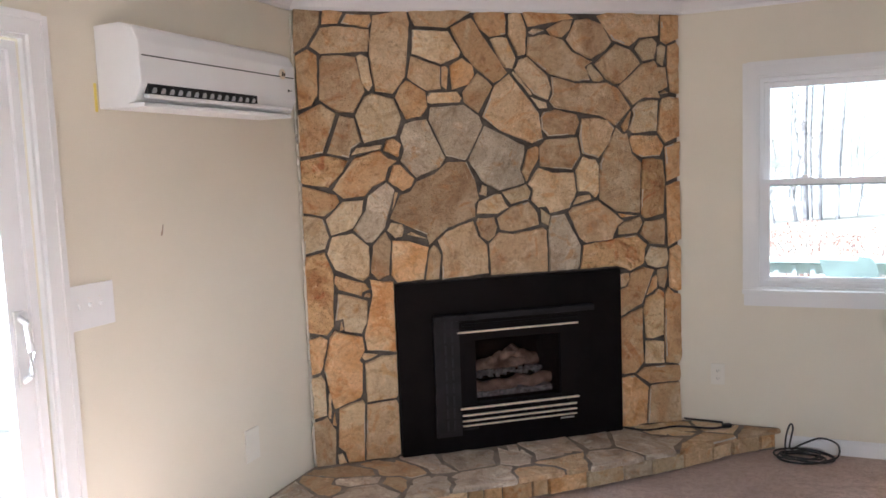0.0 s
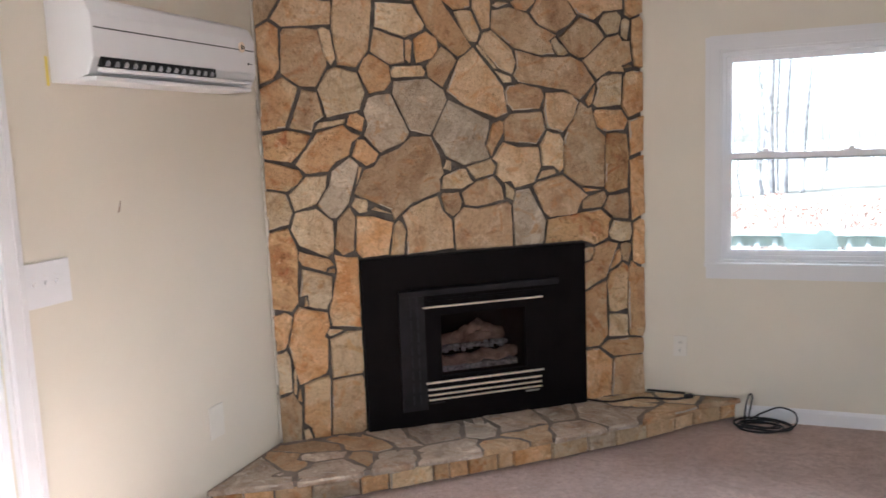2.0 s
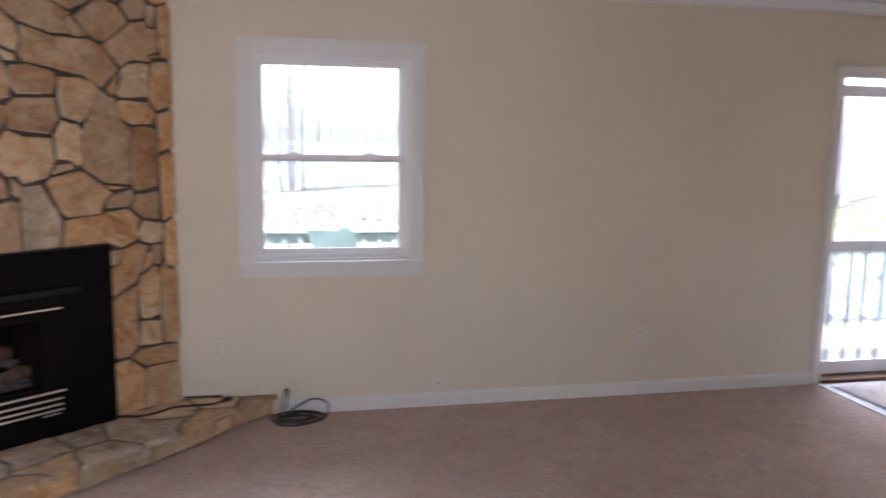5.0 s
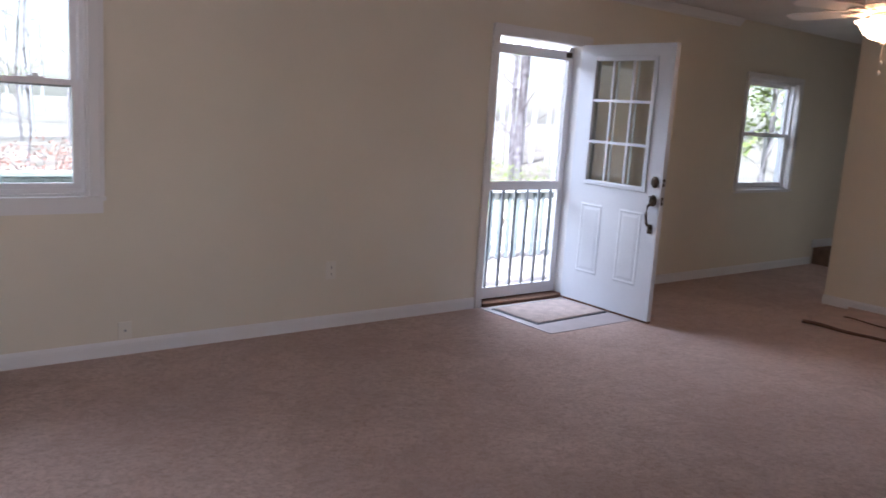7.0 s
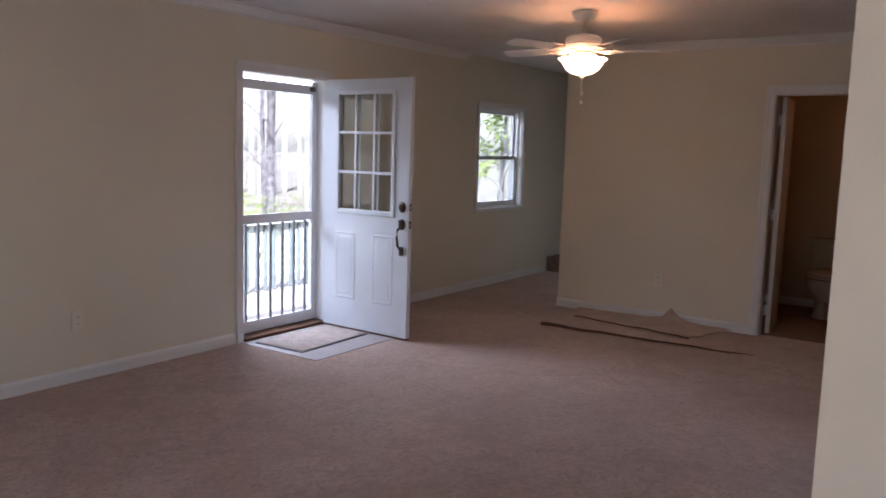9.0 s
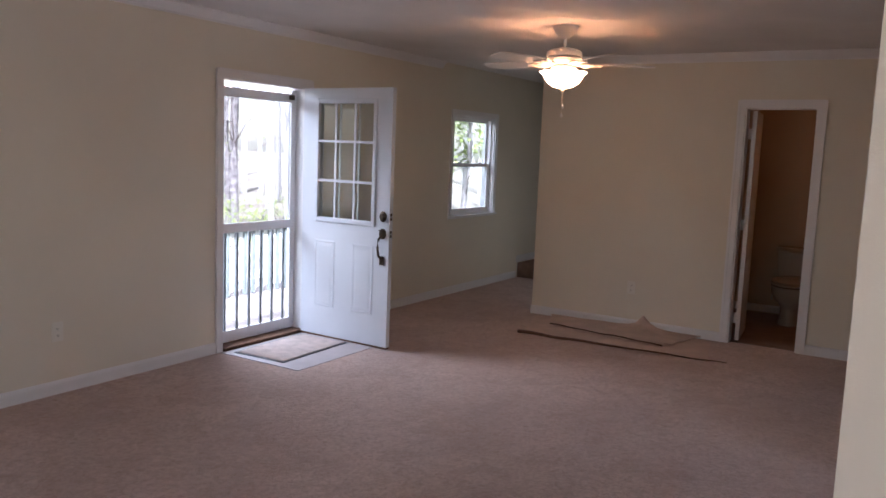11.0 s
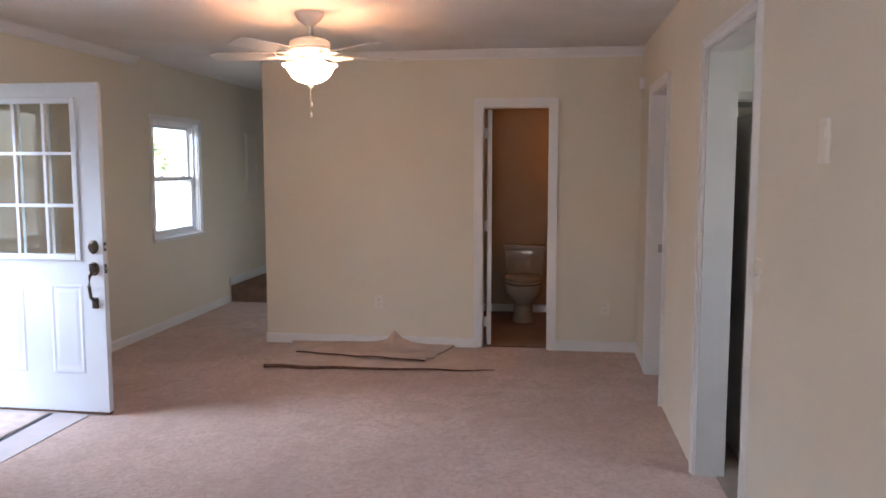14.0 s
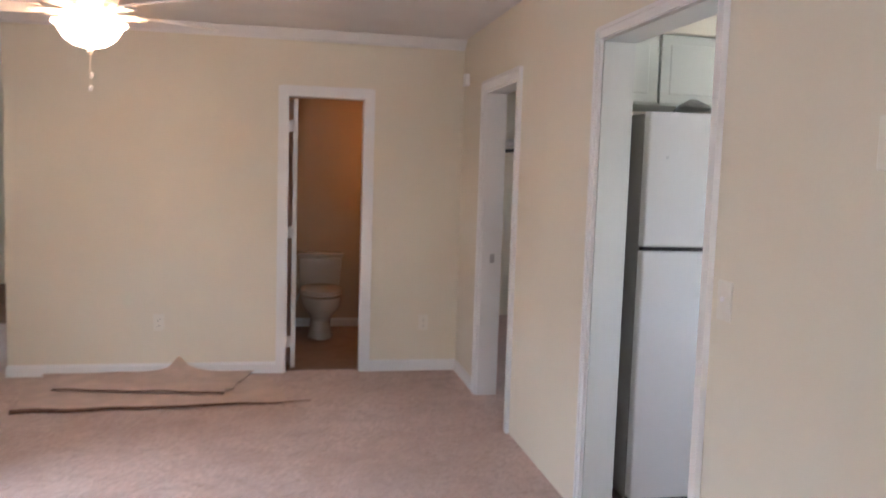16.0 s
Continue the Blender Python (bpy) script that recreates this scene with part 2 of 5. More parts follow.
TAN = stone("tan_fieldstone", (0.475, 0.285, 0.136), (0.522, 0.359, 0.200), (0.580, 0.432, 0.264), (0.494, 0.248, 0.096))
ORANGE = stone("orange_fieldstone", (0.513, 0.258, 0.088), (0.580, 0.350, 0.164), (0.608, 0.442, 0.248), (0.475, 0.193, 0.048))
PALE = stone("pale_fieldstone", (0.522, 0.350, 0.184), (0.589, 0.442, 0.264), (0.646, 0.524, 0.344), (0.551, 0.313, 0.120))
GREY = stone("grey_brown_fieldstone", (0.37, 0.28, 0.185), (0.46, 0.37, 0.26), (0.58, 0.485, 0.36), (0.446, 0.239, 0.088))
DARKTAN = stone("weathered_brown_fieldstone", (0.361, 0.216, 0.108), (0.452, 0.300, 0.165), (0.540, 0.390, 0.235), (0.450, 0.221, 0.080))
RUSTY = stone("rusty_pitted_fieldstone", (0.361, 0.166, 0.056), (0.513, 0.317, 0.144), (0.598, 0.432, 0.240), (0.399, 0.129, 0.032), 0.85, 1.5)
SLATE = stone("worn_hearth_flagstone", (0.32, 0.235, 0.17), (0.46, 0.365, 0.275), (0.66, 0.58, 0.48), (0.42, 0.27, 0.16), 0.5)
CHIP = material("pale_broken_stone_edge", (0.60, 0.52, 0.41), 0.85, vary=0.25, scale=30, bump=0.6, bump_scale=90)
IRON = material("black_painted_steel", (0.006, 0.004, 0.0038), 0.6, vary=0.3, scale=10, bump=0.05, gloss=0.10)
IRON2 = material("dark_grey_steel", (0.020, 0.017, 0.018), 0.6, vary=0.3, scale=10, bump=0.05, gloss=0.15)
BRASS = material("polished_brass", (0.90, 0.76, 0.60), 0.42, 0.55, vary=0.1, scale=20)
DARKBRASS = material("aged_bronze", (0.10, 0.075, 0.055), 0.35, 0.9, vary=0.3, scale=30)
STEEL = material("brushed_steel", (0.45, 0.44, 0.44), 0.35, 1.0, vary=0.1, scale=30)
LOG = material("pale_ceramic_log", (0.27, 0.205, 0.17), 0.9, vary=0.5, scale=14, bump=1, bump_scale=40)
EMBER = material("grey_ember_bed", (0.24, 0.26, 0.29), 0.9, vary=0.6, scale=60, bump=1, bump_scale=60)
SOOT = material("sooty_firebox", (0.010, 0.006, 0.005), 0.9, vary=0.4, scale=12)
RUBBER = material("black_cable_rubber", (0.015, 0.015, 0.016), 0.4)
DARK = material("dark_gap", (0.01, 0.01, 0.01), 0.8)
YELLOW = material("yellow_tape", (0.75, 0.60, 0.12), 0.6)
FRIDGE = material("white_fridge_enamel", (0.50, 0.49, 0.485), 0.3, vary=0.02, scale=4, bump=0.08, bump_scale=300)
# cabinet side greyer than the doors: its shade is held in the colour
FRIDGESIDE = material("shaded_fridge_side", (0.26, 0.25, 0.24), 0.45, vary=0.05, scale=4, bump=0.1, bump_scale=300)
CABINET = material("white_cabinet_paint", (0.50, 0.51, 0.46), 0.4, vary=0.03, scale=3)
CHINA = material("bone_china", (0.46, 0.40, 0.34), 0.12, vary=0.02, scale=3)
FANWHITE = material("white_fan_enamel", (0.74, 0.70, 0.66), 0.4)
GREENPAINT = material("weathered_green_deck_paint", (0.42, 0.47, 0.45), 0.7, vary=0.2, scale=9, bump=0.3)
# balusters beyond the entry door: backlit silhouette tone put into the colour
SILHOUETTEGREY = material("silhouette_baluster_grey", (0.11, 0.13, 0.13), 0.7, vary=0.2, scale=9, bump=0.3)
CHAIRPAINT = material("dark_green_chair_paint", (0.17, 0.21, 0.20), 0.7, vary=0.2, scale=9, bump=0.3)
GREYPAINT = material("weathered_grey_rail_paint", (0.42, 0.46, 0.46), 0.7, vary=0.2, scale=9, bump=0.3)
# grey of the screen door bars, with their backlit shade put into the colour
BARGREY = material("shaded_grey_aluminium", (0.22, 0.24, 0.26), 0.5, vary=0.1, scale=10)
DECK = material("weathered_deck_board", (0.20, 0.17, 0.15), 0.8, vary=0.3, scale=12, bump=0.4)
BARK = material("pale_grey_bark", (0.27, 0.245, 0.25), 0.95, vary=0.5, scale=9, bump=1, bump_scale=20)
TWIG = material("bare_twigs", (0.25, 0.21, 0.20), 0.95)
# far trunks paled so that their colour carries the distance haze
HAZYWOOD = material("haze_paled_far_wood", (0.46, 0.45, 0.46), 0.95)
LEAFRED = material("red_shrub_leaf", (0.46, 0.22, 0.17), 0.8, vary=0.3, scale=3, per_object=0.2)
LEAFGREEN = material("spring_leaf", (0.22, 0.28, 0.07), 0.8, vary=0.3, scale=3, per_object=0.2)
GROUND = material("leaf_litter_ground", (0.28, 0.24, 0.19), 0.95, vary=0.3, scale=0.6, bump=0.6, bump_scale=14,
                  second=(0.38, 0.34, 0.29))
GLASS = glass("window_glass", (0.62, 0.64, 0.63), 0.008)
FIREGLASS = glass("tempered_fire_glass", (0.85, 0.80, 0.78), 0.006)
DOORGLASS = glass("entry_door_glass", (0.85, 0.87, 0.83), 0.07)
SCREEN = glass("insect_screen", (0.62, 0.62, 0.62), 0.01)
BOWL = glowing("lit_frosted_bowl", (1.0, 0.66, 0.40), 1.5)

# ---- mesh helpers ----


def box(bm, x0, x1, y0, y1, z0, z1):
    v = [bm.verts.new((x, y, z)) for z in (z0, z1) for x, y in ((x0, y0), (x1, y0), (x1, y1), (x0, y1))]
    for f in ((3, 2, 1, 0), (4, 5, 6, 7), (0, 1, 5, 4), (1, 2, 6, 5), (2, 3, 7, 6), (3, 0, 4, 7)):
        bm.faces.new([v[i] for i in f])
    return v


def boxes(*dims):
    bm = bmesh.new()
    for d in dims:
        box(bm, *d)
    return bm


def bevel(bm, width=0.004, segments=2):
    bmesh.ops.bevel(bm, geom=list(bm.edges), offset=width, segments=segments, profile=0.6, affect="EDGES", clamp_overlap=True)
    return bm


def prism(bm, points, lo, hi, turn=lambda u, v, w: (u, v, w)):
    """A solid from an outline, counterclockwise in (u, v), from w = lo to hi."""
    a = [bm.verts.new(turn(u, v, lo)) for u, v in points]
    b = [bm.verts.new(turn(u, v, hi)) for u, v in points]
    bm.faces.new(a[::-1])
    bm.faces.new(b)
    for i in range(len(a)):
        j = (i + 1) % len(a)
        bm.faces.new((a[i], a[j], b[j], b[i]))
    return bm


def lathe(bm, profile, center=(0, 0), steps=28, sx=1.0, sy=1.0):
    """A turned form from (radius, z) pairs."""
    rings = []
    for r, z in profile:
        rings.append([bm.verts.new((center[0] + sx * r * math.cos(2 * math.pi * i / steps),
                                    center[1] + sy * r * math.sin(2 * math.pi * i / steps), z)) for i in range(steps)])
    for a, b in zip(rings, rings[1:]):
        for i in range(steps):
            j = (i + 1) % steps
            bm.faces.new((a[i], a[j], b[j], b[i]))
    bm.faces.new(rings[0][::-1])
    bm.faces.new(rings[-1])
    return bm


def tube(bm, path, radius, sides=8, taper=None):
    """A round rod along a path of points."""
    path = [Vector(p) for p in path]
    rings, up = [], Vector((0, 0, 1))
    for i, p in enumerate(path):
        d = (path[min(i + 1, len(path) - 1)] - path[max(i - 1, 0)]).normalized()
        side = d.cross(up)
        side = side.normalized() if side.length > 0.05 else Vector((1, 0, 0))
        top = side.cross(d).normalized()
        r = radius if taper is None else radius + (taper - radius) * i / (len(path) - 1)
        rings.append([bm.verts.new(p + r * (math.cos(2 * math.pi * k / sides) * side + math.sin(2 * math.pi * k / sides) * top))
                      for k in range(sides)])
    for a, b in zip(rings, rings[1:]):
        for k in range(sides):
            j = (k + 1) % sides
            bm.faces.new((a[k], a[j], b[j], b[k]))
    bm.faces.new(rings[0][::-1])
    bm.faces.new(rings[-1])
    return bm


def finish(bm, name, mat, smooth=False):
    bmesh.ops.recalc_face_normals(bm, faces=bm.faces)
    me = bpy.data.meshes.new(name)
    bm.to_mesh(me)
    bm.free()
    me.materials.append(mat)
    if smooth:
        me.polygons.foreach_set("use_smooth", [True] * len(me.polygons))
        me.set_sharp_from_angle(angle=radians(40))
    return me


def part(name, bm, mat, parent, label="", smooth=False):
    ob = new(name, finish(bm, name, mat, smooth))
    ob.parent = parent
    return tagged(ob, label)


def thing(name, m, label, category, group=""):
    ob = new(name)
    ob.empty_display_size = 0.1
    ob.matrix_world = m
    return tagged(ob, label, category, group)


def single(name, bm, mat, m, label, category, group="", kind="", smooth=False):
    ob = new(name, finish(bm, name, mat, smooth))
    ob.matrix_world = m
    return tagged(ob, label, category, group, kind)


def structure(name, bm, mat, label, category=""):
    ob = new(name, finish(bm, name, mat))
    return tagged(ob, label, category, kind="structure")


# ---- plan ----
TOP = 2.51            # ceiling height
CROWN = 2.435         # underside of the crown moulding
FAR = 8.85            # far wall
KIT = -4.37           # wall with the kitchen opening
END = 3.52            # outer corner where that wall ends
CA, CB = 1.70, 1.30   # where the stone face meets the window wall and the side wall
CL = math.hypot(CA, CB)


def wall(name, along, face, thick, a0, a1, holes, label, top=TOP, mat=None):
    """A wall along x or y from a0 to a1, its sides at face and face + thick; holes are (from, to, bottom, top)."""
    bm = bmesh.new()

    def piece(u0, u1, z0, z1):
        if u1 - u0 > 1e-4 and z1 - z0 > 1e-4:
            lo, hi = sorted((face, face + thick))
            box(bm, *((u0, u1, lo, hi) if along == "x" else (lo, hi, u0, u1)), z0, z1)

    at = a0
    for h0, h1, z0, z1 in sorted(holes):
        piece(at, h0, 0, top)
        piece(h0, h1, 0, z0)
        piece(h0, h1, z1, top)
        at = h1
    piece(at, a1, 0, top)
    return structure(name, bm, mat or WALL, label, "wall")


W1, FD, W3 = (2.105, 3.005, 0.905, 2.07), (5.83, 6.745, 0.0, 2.055), (9.13, 10.09, 0.875, 1.985)
SLIDE = (-4.68, -2.82, 0.0, 2.11)
KD, D2, BD = (5.205, 6.145, 0.0, 2.10), (7.38, 8.14, 0.0, 2.07), (-3.635, -3.07, 0.0, 2.05)
wall("wall_north", "x", 0.0, 0.15, -0.15, 12.3, [W1, FD, W3], "cream painted long wall with two windows and the entry door")
wall("wall_west", "y", 0.0, -0.15, -6.75, 0.0, [SLIDE], "cream painted side wall with the sliding glass door")
wall("wall_east", "y", FAR, 0.12, KIT, -1.17, [BD], "cream painted far wall with the bathroom doorway")
wall("wall_kitchen", "x", KIT - 0.14, 0.14, END, 12.3, [KD, D2], "cream painted wall with the kitchen opening")
wall("wall_corner", "y", END, 0.12, -6.75, KIT - 0.14, [], "cream painted wall running back from the outer corner")
# the three openings are added, unseen, to let light in
wall("wall_south", "x", -6.75, -0.12, -0.15, 12.3, [(2.2, 3.4, 0.95, 2.05), (4.2, 5.6, 1.05, 2.0), (8.5, 9.3, 1.3, 1.75)], "closing wall behind the camera with added unseen openings")
wall("wall_hall", "x", -1.29, 0.12, FAR + 0.12, 12.3, [], "cream painted wall of the stair hall")
wall("wall_hall_end", "y", 12.18, 0.12, -1.17, 0.0, [], "cream painted end wall of the stair hall")
wall("wall_bath_end", "y", 10.62, 0.12, KIT, -1.29, [], "tan painted back wall of the bathroom", mat=TANWALL)
wall("wall_bath_side", "x", -2.55, 0.12, FAR + 0.12, 10.62, [], "tan painted side wall of the bathroom", mat=TANWALL)
wall("wall_kitchen_end", "y", 7.195, 0.12, -6.75, KIT - 0.14, [], "cream painted end wall of the kitchen")
wall("wall_back_room", "y", 11.2, 0.12, -6.75, KIT - 0.14, [], "cream painted end wall of the back room")
structure("floor", boxes((-0.15, 12.3, -6.87, 0.0, -0.12, 0.0)), CARPET, "pink-beige cut pile carpet with worn patches", "floor")
structure("floor_kitchen", boxes((END + 0.13, 7.19, -6.74, KIT - 0.10, 0.001, 0.006)), VINYLFLOOR, "pale sheet vinyl kitchen floor", "floor")
# brown sheet over the carpet, painting in the dimness of the bathroom
structure("floor_bathroom", boxes((FAR + 0.06, 10.62, KIT, -2.55, 0.001, 0.005)), BATHFLOOR, "bathroom floor sheet, its dimness put into a dark brown", "floor")
structure("ceiling", boxes((-0.15, 12.3, -6.87, 0.15, TOP, TOP + 0.12)), CEIL, "white painted ceiling", "ceiling")

# baseboards: (axis, face, direction into the room, from, to)
BASE = 0.085


def baseboard(along, face, into, a0, a1):
    bm = bmesh.new()
    prof = ((0, 0), (0.013 * into, 0), (0.013 * into, BASE * 0.78), (0.008 * into, BASE * 0.92), (0.004 * into, BASE), (0, BASE))
    a = [bm.verts.new((a0, face + p, z) if along == "x" else (face + p, a0, z)) for p, z in prof]
    b = [bm.verts.new((a1, face + p, z) if along == "x" else (face + p, a1, z)) for p, z in prof]
    bm.faces.new(a), bm.faces.new(b[::-1])
    for i in range(len(a)):
        j = (i + 1) % len(a)
        bm.faces.new((a[i], b[i], b[j], a[j]))
    structure("baseboard", bm, TRIM, "white painted baseboard", "baseboard")


def crown(p0, p1, inward):
    """A crown moulding under the ceiling from p0 to p1; inward points into the room."""
    bm = bmesh.new()
    h = TOP - CROWN
    prof = ((0.0, 0.0), (0.012, 0.0), (0.016, h * 0.2), (0.035, h * 0.45), (0.055, h * 0.75), (0.066, h * 0.85), (0.066, h - 0.001), (0.0, h - 0.001))
    a = [bm.verts.new((p0[0] + inward[0] * d, p0[1] + inward[1] * d, CROWN + z)) for d, z in prof]
    b = [bm.verts.new((p1[0] + inward[0] * d, p1[1] + inward[1] * d, CROWN + z)) for d, z in prof]
    bm.faces.new(a), bm.faces.new(b[::-1])
    for i in range(len(a)):
        j = (i + 1) % len(a)
        bm.faces.new((a[i], b[i], b[j], a[j]))
    structure("crown_moulding", bm, TRIM, "white painted crown moulding", "moulding")


baseboard("x", 0.0, -1, 2.25, FD[0] - 0.07)
baseboard("x", 0.0, -1, FD[1] + 0.07, 10.82)
baseboard("y", 0.0, 1, SLIDE[1] + 0.08, -1.95)
baseboard("y", FAR, -1, BD[1] + 0.065, -1.17)
baseboard("y", FAR, -1, KIT, BD[0] - 0.065)
baseboard("x", KIT, 1, D2[1] + 0.065, FAR)
baseboard("y", END, -1, -6.75, KIT)
baseboard("y", 10.62, -1, KIT, -2.55)
baseboard("x", -1.17, 1, FAR, 10.82)
crown((CA, 0), (FAR, 0), (0, -1))
crown((0, -6.75), (0, -CB), (1, 0))
crown((0, -CB), (CA, 0), (CB / CL, -CA / CL))
crown((FAR, KIT), (FAR, -1.17), (-1, 0))


def casing(name, along, face, into, hole, width, label, sill=False, depth=0.016, wall_thick=0.0, liner=None, apron=0.07):
    """Door or window casing: mitred look from side and head boards with a raised outer band, lining the hole too."""
    h0, h1, z0, z1 = hole
    bm = bmesh.new()

    def bar(u0, u1, w0, w1, d):
        lo, hi = sorted((face, face + into * d))
        box(bm, *((u0, u1, lo, hi) if along == "x" else (lo, hi, u0, u1)), w0, w1)

    bottom = z0
    for u0, u1 in ((h0 - width, h0), (h1, h1 + width)):
        bar(u0, u1, bottom, z1, depth)
    bar(h0 - width, h1 + width, z1, z1 + width, depth)
    bar(h0 - width - 0.006, h0 - width * 0.75, bottom, z1 + width, depth + 0.006)
    bar(h1 + width * 0.75, h1 + width + 0.006, bottom, z1 + width, depth + 0.006)
    bar(h0 - width * 0.75, h1 + width * 0.75, z1 + width * 0.75, z1 + width + 0.006, depth + 0.006)
    if sill:
        bar(h0 - width - 0.008, h1 + width + 0.008, z0 - 0.022, z0, 0.045)
        bar(h0 - width, h1 + width, z0 - 0.022 - apron, z0 - 0.022, depth)
    if wall_thick:
        t = wall_thick
        if liner:
            structure(name, bm, TRIM, label, "trim")
            bm, name, label = bmesh.new(), "door_jamb", "grey-green jamb of the kitchen opening"
        lo, hi = sorted((face, face - into * t))
        for u0, u1, w0, w1 in ((h0, h0 + 0.012, z0, z1), (h1 - 0.012, h1, z0, z1), (h0 + 0.012, h1 - 0.012, z1 - 0.012, z1)):
            box(bm, *((u0, u1, lo, hi) if along == "x" else (lo, hi, u0, u1)), w0, w1)
        if sill:
            box(bm, *((h0 + 0.012, h1 - 0.012, lo, hi) if along == "x" else (lo, hi, h0 + 0.012, h1 - 0.012)), z0, z0 + 0.012)
    return structure(name, bm, liner or TRIM, label, "trim")


casing("window_trim", "x", 0.0, -1, W1, 0.068, "white painted window casing with sill", True, wall_thick=0.15)
casing("window_trim", "x", 0.0, -1, W3, 0.046, "white painted window casing with sill", True, wall_thick=0.15, apron=0.012)
casing("door_trim", "x", 0.0, -1, FD, 0.06, "white painted entry door casing", wall_thick=0.15)
casing("door_trim", "y", 0.0, 1, SLIDE, 0.066, "white painted sliding door casing", wall_thick=0.02)
casing("door_trim", "y", FAR, -1, BD, 0.06, "white painted bathroom door casing", wall_thick=0.12)
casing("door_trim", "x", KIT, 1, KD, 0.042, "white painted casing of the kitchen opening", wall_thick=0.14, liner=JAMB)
casing("door_trim", "x", KIT, 1, D2, 0.06, "white painted back room door casing", wall_thick=0.14)


def hung_window(name, hole, label, latches):
    """A double-hung vinyl window in the hole of the long wall: frame, two sashes, panes and sash locks."""
    x0, x1, z0, z1 = hole
    x0, x1, z0, z1 = x0 + 0.012, x1 - 0.012, z0 + 0.012, z1 - 0.012
    win = thing(name, pose(x0, 0.0, z0), label, "window")
    win["kind"] = "structure"
    w, h = x1 - x0, z1 - z0
    mid = h * 0.5
    f = 0.022
    part("window_frame", boxes((0, f, 0.035, 0.13, 0, h), (w - f, w, 0.035, 0.13, 0, h), (f, w - f, 0.035, 0.13, 0, f), (f, w - f, 0.035, 0.13, h - f, h)), VINYL, win)
    for nm, y, b, t in (("upper_sash", 0.085, mid - 0.02, h - f), ("lower_sash", 0.05, f, mid + 0.02)):
        s = 0.030
        sash = part(nm, boxes((f, f + s, y, y + 0.03, b, t), (w - f - s, w - f, y, y + 0.03, b, t),
                              (f + s, w - f - s, y, y + 0.03, b, b + s), (f + s, w - f - s, y, y + 0.03, t - s, t)), VINYL, win)
        pane = part("pane", boxes((f + s, w - f - s, y + 0.012, y + 0.016, b + s, t - s)), GLASS, sash, "clear glass pane")
        pane.visible_shadow = False
    if latches:
        for u in (0.26, 0.74):
            bm = boxes((w * u - 0.04, w * u + 0.04, 0.04, 0.075, mid + 0.02, mid + 0.028), (w * u - 0.012, w * u + 0.012, 0.042, 0.062, mid + 0.028, mid + 0.042))
            part("sash_lock", bevel(bm, 0.002, 1), VINYL, win, "white sash lock")
    return win


hung_window("window_1", W1, "white vinyl double-hung window over the deck", True)
hung_window("window_2", W3, "white vinyl double-hung window in the hall", True)

# ---- fireplace ----
FP = Matrix.Translation((0, -CB, 0)) @ Matrix.Rotation(math.atan2(CB, CA), 4, "Z")   # x along the face, -y into the room
chimney = thing("fireplace", FP, "corner fireplace faced with irregular tan fieldstone in dark mortar", "fireplace")
for d in ((0.02, 0.62, 0.004, 0.2, 0, TOP), (1.58, CL - 0.02, 0.004, 0.2, 0, TOP), (0.62, 1.58, 0.004, 0.2, 0.90, TOP), (0.62, 1.58, 0.004, 0.2, 0, 0.2)):
    part("backing", boxes(d), MORTAR, chimney, "recessed dark mortar bed")



bm = bmesh.new()
tube(bm, [(0.006 + random.uniform(-0.002, 0.002), -0.010 + random.uniform(-0.003, 0.003), 0.13 + 2.29 * i / 90) for i in range(91)], 0.006, 6)
part("caulk_bead", bm, CREAMPLASTIC, chimney, "rough white caulk bead along the side wall", True)

insert = thing("fireplace_insert", FP @ pose(0, -0.0, 0.12), "black steel gas fireplace insert with brass trim on the hearth", "fireplace insert")
U0, U1, Z1 = 0.465, 1.735, 0.925      # the surround
A0, A1, B0, B1 = 0.65, 1.555, 0.096, 0.747   # the face frame
for d in ((U0, A0, -0.045, -0.001, 0.001, Z1), (A1, U1, -0.045, -0.001, 0.001, Z1), (A0, A1, -0.045, -0.001, B1, Z1), (A0, A1, -0.045, -0.001, 0.001, B0)):
    part("surround_panel", boxes(d), IRON, insert, "matt black steel surround panel")
G0, G1, H0, H1 = 0.875, 1.36, 0.265, 0.605
part("face_frame", boxes((A0, G0, -0.065, -0.03, B0, B1), (G1, A1, -0.065, -0.03, B0, B1), (G0, G1, -0.065, -0.03, H1, B1), (G0, G1, -0.065, -0.03, B0, H0)), IRON, insert)
part("side_louvre", boxes((A0, 0.787, -0.072, -0.0655, B0, B1)), IRON2, insert, "dark grey perforated side panel")
for k in range(9):
    for u in (0.705, 0.742):
        part("slot", boxes((u, u + 0.010, -0.0745, -0.0725, B0 + 0.035 + k * 0.068, B0 + 0.085 + k * 0.068)), DARK, insert)
part("top_hood", bevel(boxes((A0, A1, -0.085, -0.0655, B1 - 0.03, B1))), IRON2, insert)
part("top_louvre", bevel(boxes((0.80, 1.46, -0.078, -0.0655, B1 - 0.062, B1 - 0.05))), IRON, insert)
for z, u0, u1, r in ((0.652, 0.777, 1.462, 0.0040), (0.240, 0.78, 1.46, 0.0045), (0.203, 0.79, 1.445, 0.0042), (0.173, 0.79, 1.445, 0.0036), (0.146, 0.79, 1.445, 0.003)):
    part("brass_strip", bevel(boxes((u0, u1, -0.079, -0.0655, z - r, z + r)), 0.0015, 1), BRASS, insert, "polished brass trim strip")
part("maker_plate", boxes((1.35, 1.43, -0.069, -0.0655, 0.122, 0.130)), STEEL, insert, "small bright maker plate")
part("rating_plate", boxes((0.80, 0.88, -0.069, -0.0655, 0.122, 0.129)), IRON2, insert)
